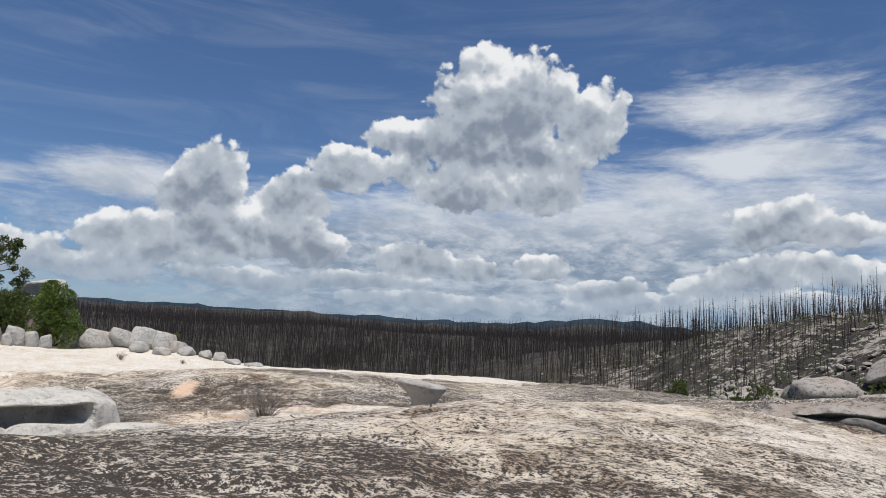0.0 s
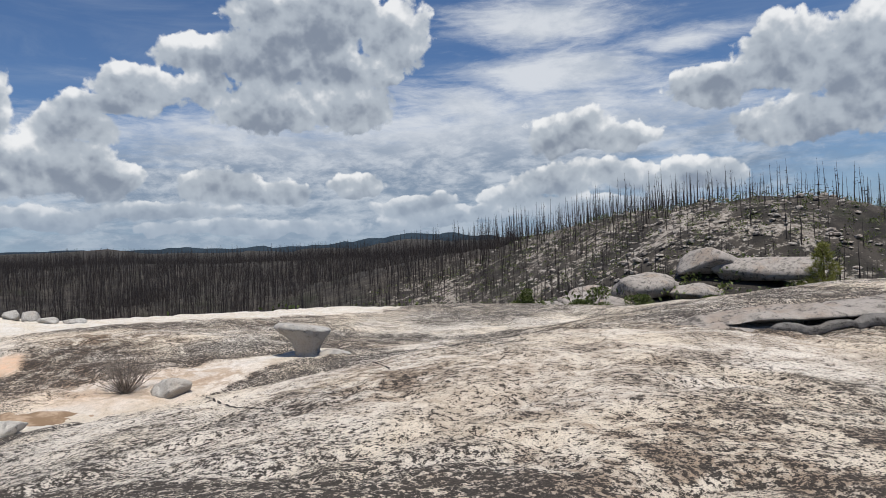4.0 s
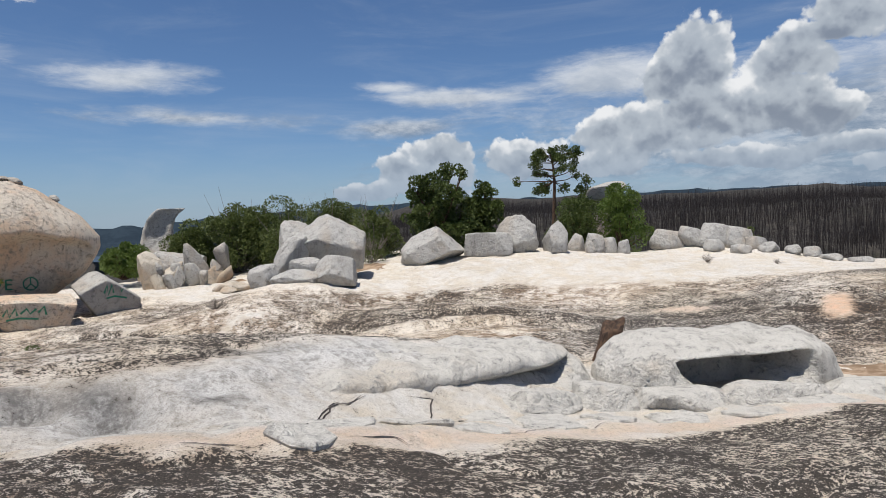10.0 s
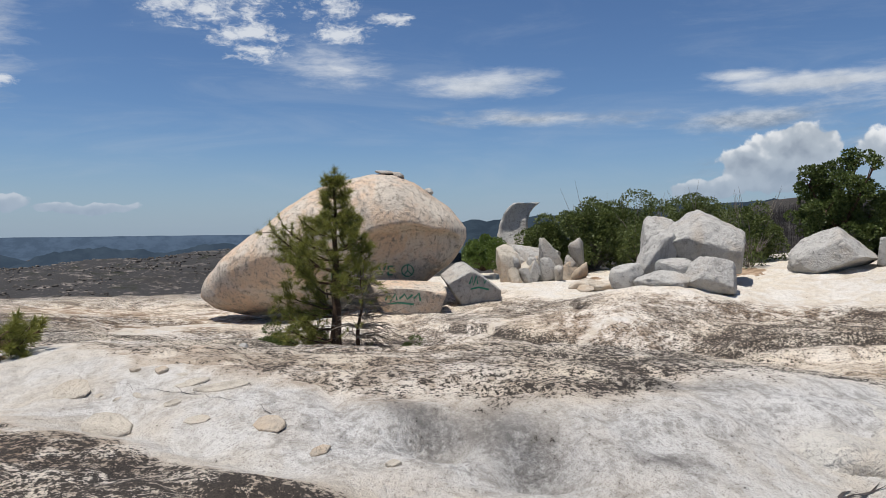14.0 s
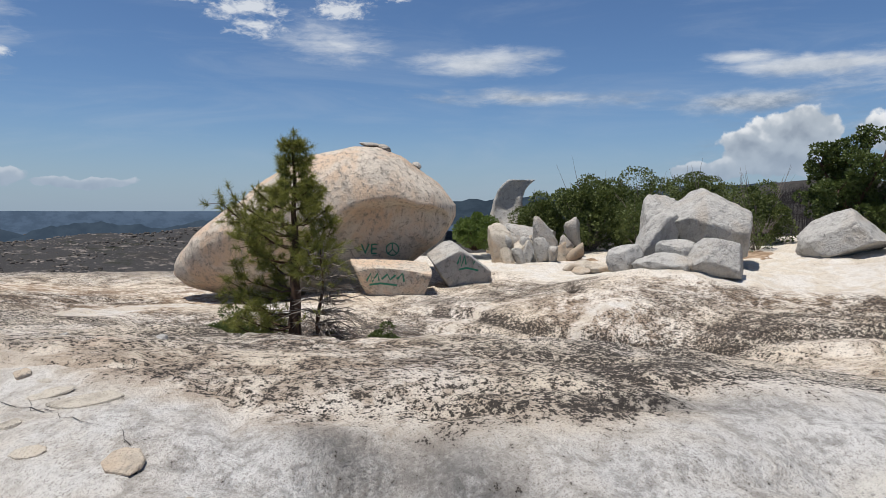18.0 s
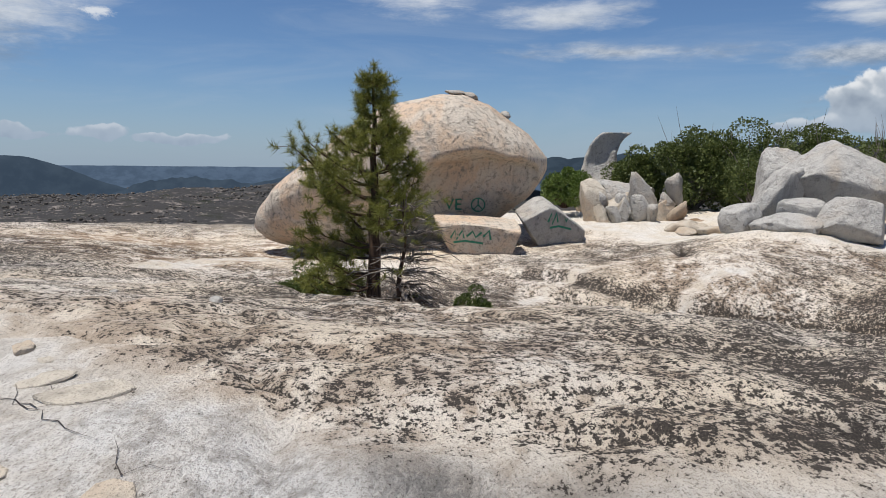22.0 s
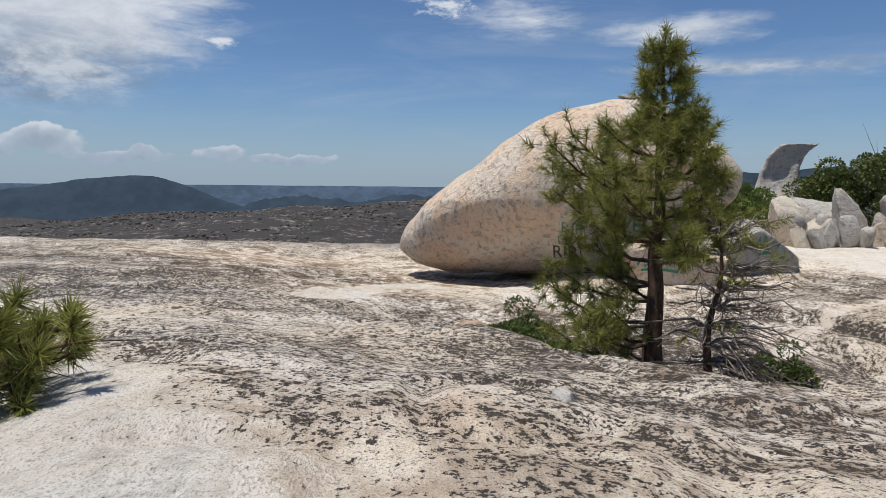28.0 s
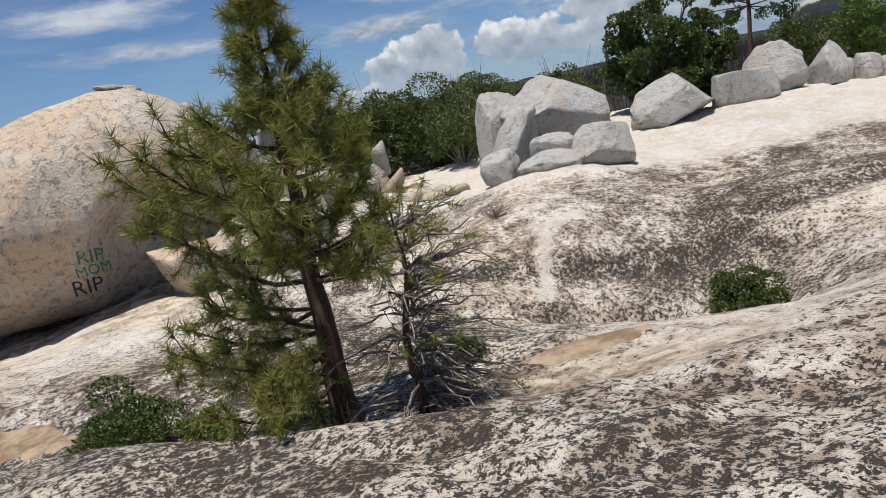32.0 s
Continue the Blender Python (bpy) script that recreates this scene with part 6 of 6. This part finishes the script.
# ---- blue distance: far ranges with haze put into their colour ----
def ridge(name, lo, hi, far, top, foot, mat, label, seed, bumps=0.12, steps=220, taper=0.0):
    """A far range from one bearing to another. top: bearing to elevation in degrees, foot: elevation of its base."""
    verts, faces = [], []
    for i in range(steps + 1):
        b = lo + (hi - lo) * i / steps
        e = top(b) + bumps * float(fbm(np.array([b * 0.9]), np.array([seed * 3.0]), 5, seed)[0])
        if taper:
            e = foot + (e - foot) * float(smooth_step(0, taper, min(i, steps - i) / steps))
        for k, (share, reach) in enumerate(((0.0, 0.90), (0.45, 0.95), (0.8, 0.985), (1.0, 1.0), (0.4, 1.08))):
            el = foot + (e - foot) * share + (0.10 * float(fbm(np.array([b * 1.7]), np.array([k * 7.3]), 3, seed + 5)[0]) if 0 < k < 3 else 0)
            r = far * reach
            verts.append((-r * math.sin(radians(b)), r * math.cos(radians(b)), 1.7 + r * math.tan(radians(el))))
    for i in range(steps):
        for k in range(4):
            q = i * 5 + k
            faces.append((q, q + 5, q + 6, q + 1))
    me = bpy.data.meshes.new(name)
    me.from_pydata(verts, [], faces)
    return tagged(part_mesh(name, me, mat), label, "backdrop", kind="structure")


def hump(b, centre, half, high):
    return high * math.exp(-(((b - centre) / half) ** 2))


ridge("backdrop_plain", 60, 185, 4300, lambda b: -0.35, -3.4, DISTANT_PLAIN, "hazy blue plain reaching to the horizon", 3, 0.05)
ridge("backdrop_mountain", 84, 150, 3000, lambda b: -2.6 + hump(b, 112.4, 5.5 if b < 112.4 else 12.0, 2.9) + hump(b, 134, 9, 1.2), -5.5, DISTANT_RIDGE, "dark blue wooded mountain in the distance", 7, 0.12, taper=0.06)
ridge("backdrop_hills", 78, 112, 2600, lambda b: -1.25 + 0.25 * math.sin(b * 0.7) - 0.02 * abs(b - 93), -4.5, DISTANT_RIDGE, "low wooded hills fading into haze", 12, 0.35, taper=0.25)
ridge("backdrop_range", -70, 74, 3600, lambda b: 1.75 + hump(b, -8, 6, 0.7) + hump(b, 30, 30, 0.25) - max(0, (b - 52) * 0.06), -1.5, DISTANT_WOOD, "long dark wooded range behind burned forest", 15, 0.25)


# ---- painted words on the boulders ----
def surface_of(obs):
    from_mesh = []
    for ob in obs:
        m = ob.matrix_world if ob.parent is None else ob.parent.matrix_world
        from_mesh.append(([m @ v.co for v in ob.data.vertices], [tuple(p.vertices) for p in ob.data.polygons]))
    return [BVHTree.FromPolygons(v, f) for v, f in from_mesh]


def sprayed(flat, ob, eye, way, mat, name, label, wide, tilt=0.0):
    """Lays a flat drawing on the face of a boulder that the way from eye meets, a few millimetres proud."""
    tree = surface_of([ob])[0]
    eye, way = Vector(eye), Vector(way).normalized()
    hit = tree.ray_cast(eye, way)[0]
    if hit is None:
        hit = tree.find_nearest(eye + way * 22)[0]
    right = way.cross(Vector((0, 0, 1))).normalized()
    up = right.cross(way)
    xs = [v.co.x for v in flat.vertices]
    ys = [v.co.y for v in flat.vertices]
    k, cx, cy = wide / (max(xs) - min(xs)), (max(xs) + min(xs)) / 2, (max(ys) + min(ys)) / 2
    c, s = math.cos(tilt), math.sin(tilt)
    root = ob if ob.parent is None else ob.parent
    back = root.matrix_world.inverted()
    for v in flat.vertices:
        a, b = (v.co.x - cx) * k, (v.co.y - cy) * k
        p = hit + right * (a * c - b * s) + up * (a * s + b * c)
        on, normal = tree.ray_cast(p - way * 4, way)[:2]
        if on is None:
            on, normal = tree.find_nearest(p)[:2]
        v.co = back @ (on - way * 0.012)
    part_mesh(name, flat, mat, ob if ob.parent is None else ob, label, smooth=False)


def lettering(text, stroke=0.0):
    curve = bpy.data.curves.new("lettering", "FONT")
    curve.body, curve.size, curve.offset, curve.resolution_u = text, 1.0, stroke, 3
    ob = bpy.data.objects.new("lettering", curve)
    me = bpy.data.meshes.new_from_object(ob)
    bpy.data.objects.remove(ob)
    bm = bmesh.new()
    bm.from_mesh(me)
    bmesh.ops.triangulate(bm, faces=bm.faces)
    bmesh.ops.subdivide_edges(bm, edges=[e for e in bm.edges if e.calc_length() > 0.25], cuts=2)
    bm.to_mesh(me)
    bm.free()
    me.materials.clear()
    return me


def strokes(lines, wide):
    """Flat brush strokes along polylines."""
    bm = bmesh.new()
    for line in lines:
        rows = []
        for i, (x, y) in enumerate(line):
            ax, ay = line[max(i - 1, 0)]
            bx, by = line[min(i + 1, len(line) - 1)]
            d = math.hypot(bx - ax, by - ay) or 1.0
            nx, ny = -(by - ay) / d * wide, (bx - ax) / d * wide
            rows.append((bm.verts.new((x + nx, y + ny, 0)), bm.verts.new((x - nx, y - ny, 0))))
        for a, b in zip(rows, rows[1:]):
            bm.faces.new((a[0], b[0], b[1], a[1]))
    me = bpy.data.meshes.new("strokes")
    bm.to_mesh(me)
    bm.free()
    return me


def arc(cx, cy, r, a0, a1, n=22):
    return [(cx + r * math.cos(a0 + (a1 - a0) * k / n), cy + r * math.sin(a0 + (a1 - a0) * k / n)) for k in range(n + 1)]


bpy.context.view_layer.update()
sprayed(lettering("RIP"), great_body, (-19.28, 2.23, 1.73), (-0.9651, 0.2496, -0.0793), GREEN_PAINT, "green_words", "green sprayed letters", 0.72, -0.05)
sprayed(lettering("MOM"), great_body, (-19.28, 2.23, 1.73), (-0.9637, 0.2486, -0.0968), GREEN_PAINT, "green_words", "green sprayed letters", 0.95, 0.05)
sprayed(lettering("RIP"), great_body, (-19.28, 2.23, 1.73), (-0.9645, 0.2371, -0.1163), DARK_PAINT, "black_words", "black sprayed letters", 0.82)
sprayed(strokes([arc(0, 0, 1, 0, 6.2832, 30), [(0, -1), (0, 0), (0, 1)], [(0, 0), (-0.7, -0.7)], [(0, 0), (0.7, -0.7)]], 0.09), great_body, (-12.63, 5.01, 1.79), (-0.9759, 0.21, -0.0594), GREEN_PAINT, "peace_sign", "green sprayed peace sign", 0.62)
sprayed(lettering("VE"), great_body, (-12.63, 5.01, 1.79), (-0.9829, 0.1743, -0.0589), GREEN_PAINT, "green_words", "green sprayed letters", 0.75)
SCRAWL = [[(0, 0), (0.3, 0.5), (0.4, -0.1), (0.8, 0.5), (0.9, 0.0)], [(1.1, 0.1), (1.5, 0.45), (1.7, 0.05), (2.1, 0.4)], [(0.2, -0.3), (1.0, -0.2), (2.2, -0.35)], [(2.2, 0.1), (2.6, 0.5), (2.7, -0.1)]]
sprayed(strokes(SCRAWL, 0.07), flat_green, (-12.63, 5.01, 1.79), (-0.9744, 0.1984, -0.106), GREEN_PAINT, "green_scrawl", "green sprayed scrawl", 1.6)
sprayed(strokes([[(x, y * 1.8) for x, y in line] for line in SCRAWL], 0.10), lean_green, (-12.63, 5.01, 1.79), (-0.9419, 0.326, -0.0806), GREEN_PAINT, "green_scrawl", "green sprayed scrawl", 1.2)


# ---- soil-filled joints in the rock ----
# bent lines and half widths; then soil: x, y, length, breadth, turn
CRACKS = (
    (((-13.11, 7.32), (-14.01, 8.56), (-14.23, 9.30)), 0.060),
    (((-14.05, 10.00), (-13.89, 10.33), (-13.66, 10.09), (-13.14, 9.67), (-12.76, 9.39), (-13.12, 10.12), (-13.57, 11.02)), 0.050),
    (((-12.73, 6.97), (-12.60, 7.15), (-12.58, 7.51)), 0.050),
    (((-12.97, 6.15), (-12.79, 6.35), (-12.61, 6.88)), 0.090),
    (((-12.54, 7.82), (-12.41, 8.07), (-12.36, 8.34), (-12.23, 8.45)), 0.090),
    (((-17.74, 2.90), (-17.46, 3.00), (-17.31, 3.19), (-17.14, 3.70)), 0.030),
    (((-16.76, 3.75), (-16.42, 3.91), (-16.46, 4.01), (-16.42, 4.19)), 0.025),
    (((-4.7, 14.7), (-4.38, 13.97), (-3.95, 12.36), (-3.51, 11.65), (-3.07, 11.17)), 0.060),
    (((-1.9, 16.0), (-1.78, 15.38), (-1.53, 13.94), (-1.49, 12.85)), 0.080),
    (((-18.46, 1.97), (-17.84, 2.57), (-17.41, 3.05), (-16.92, 3.46), (-16.72, 3.70)), 0.020),
    (((-17.72, 3.01), (-17.45, 3.23), (-17.37, 3.50), (-17.22, 3.73)), 0.025),
    (((-18.11, 1.54), (-18.06, 1.80), (-18.18, 1.84)), 0.030),
    (((-12.03, 9.85), (-12.17, 10.68), (-12.07, 11.33), (-11.86, 12.07)), 0.040),
    (((-13.22, 7.51), (-14.13, 8.74), (-14.22, 9.38)), 0.050),
)
SOILS = ((-36.8, 26.6, 3.6, 1.6, 0.6), (-43.0, 21.6, 2.4, 1.4, 0.5), (-27.6, 13.5, 3.0, 1.2, 0.8), (-30.93, 3.67, 2.4, 1.0, 0.2), (-10.3, 20.2, 3.4, 2.2, 0.3), (-24.3, 8.5, 1.8, 0.7, 0.9), (-20.3, 0.1, 0.9, 0.6, 0.5))


def crack(points, wide, seed):
    rng = random.Random(seed)
    rows, bm = [], bmesh.new()
    dense = []
    for (ax, ay), (bx, by) in zip(points, points[1:]):
        n = max(2, int(math.hypot(bx - ax, by - ay) / 0.12))
        dense += [(ax + (bx - ax) * k / n, ay + (by - ay) * k / n) for k in range(n)]
    dense.append(points[-1])
    for i, (x, y) in enumerate(dense):
        ax, ay = dense[max(i - 1, 0)]
        bx, by = dense[min(i + 1, len(dense) - 1)]
        d = math.hypot(bx - ax, by - ay) or 1.0
        nx, ny = -(by - ay) / d, (bx - ax) / d
        j = rng.uniform(-0.03, 0.03)
        k = wide * rng.uniform(0.35, 1.0) * min(1, 0.15 + 0.25 * min(i, len(dense) - 1 - i))
        row = []
        for f in (-1, 0, 1):
            u, v = x + nx * (j + f * k), y + ny * (j + f * k)
            row.append(bm.verts.new((u, v, gz(u, v) + 0.009)))
        rows.append(row)
    for a, b in zip(rows, rows[1:]):
        bm.faces.new((a[0], a[1], b[1], b[0]))
        bm.faces.new((a[1], a[2], b[2], b[1]))
    return tagged(part("ground_crack", bm, CHAR), "dark soil-filled crack in pale granite", "crack", kind="structure")


for k, (line, wide) in enumerate(CRACKS):
    crack(line, wide * (0.34 if wide > 0.04 else 0.22), 600 + k)


def soil_patch(at, wide, deep, turn, seed):
    bm = bmesh.new()
    c, s = math.cos(turn), math.sin(turn)
    centre = bm.verts.new((at[0], at[1], gz(*at) + 0.03))
    rings = []
    for f in (0.35, 0.7, 1.0):
        ring = []
        for k in range(44):
            a = 2 * math.pi * k / 44
            r = f * (1 + 0.45 * noise.noise(Vector((math.cos(a) * 1.6 + seed, math.sin(a) * 1.6, 0))) + 0.22 * noise.noise(Vector((math.cos(a) * 5 + seed, math.sin(a) * 5, 2))))
            u, v = r * wide / 2 * math.cos(a), r * deep / 2 * math.sin(a)
            x, y = at[0] + u * c - v * s, at[1] + u * s + v * c
            ring.append(bm.verts.new((x, y, gz(x, y) + (0.03 if f < 1 else -0.03))))
        rings.append(ring)
    for k in range(44):
        bm.faces.new((centre, rings[0][k], rings[0][(k + 1) % 44]))
        for a, b in zip(rings, rings[1:]):
            bm.faces.new((a[k], b[k], b[(k + 1) % 44], a[(k + 1) % 44]))
    return tagged(part("soil", bm, SOIL), "red-brown soil gathered in a hollow of the rock", "soil", kind="structure")


for k, (x, y, a, b, t) in enumerate(SOILS):
    soil_patch((x, y), a, b, t, k * 3.1)
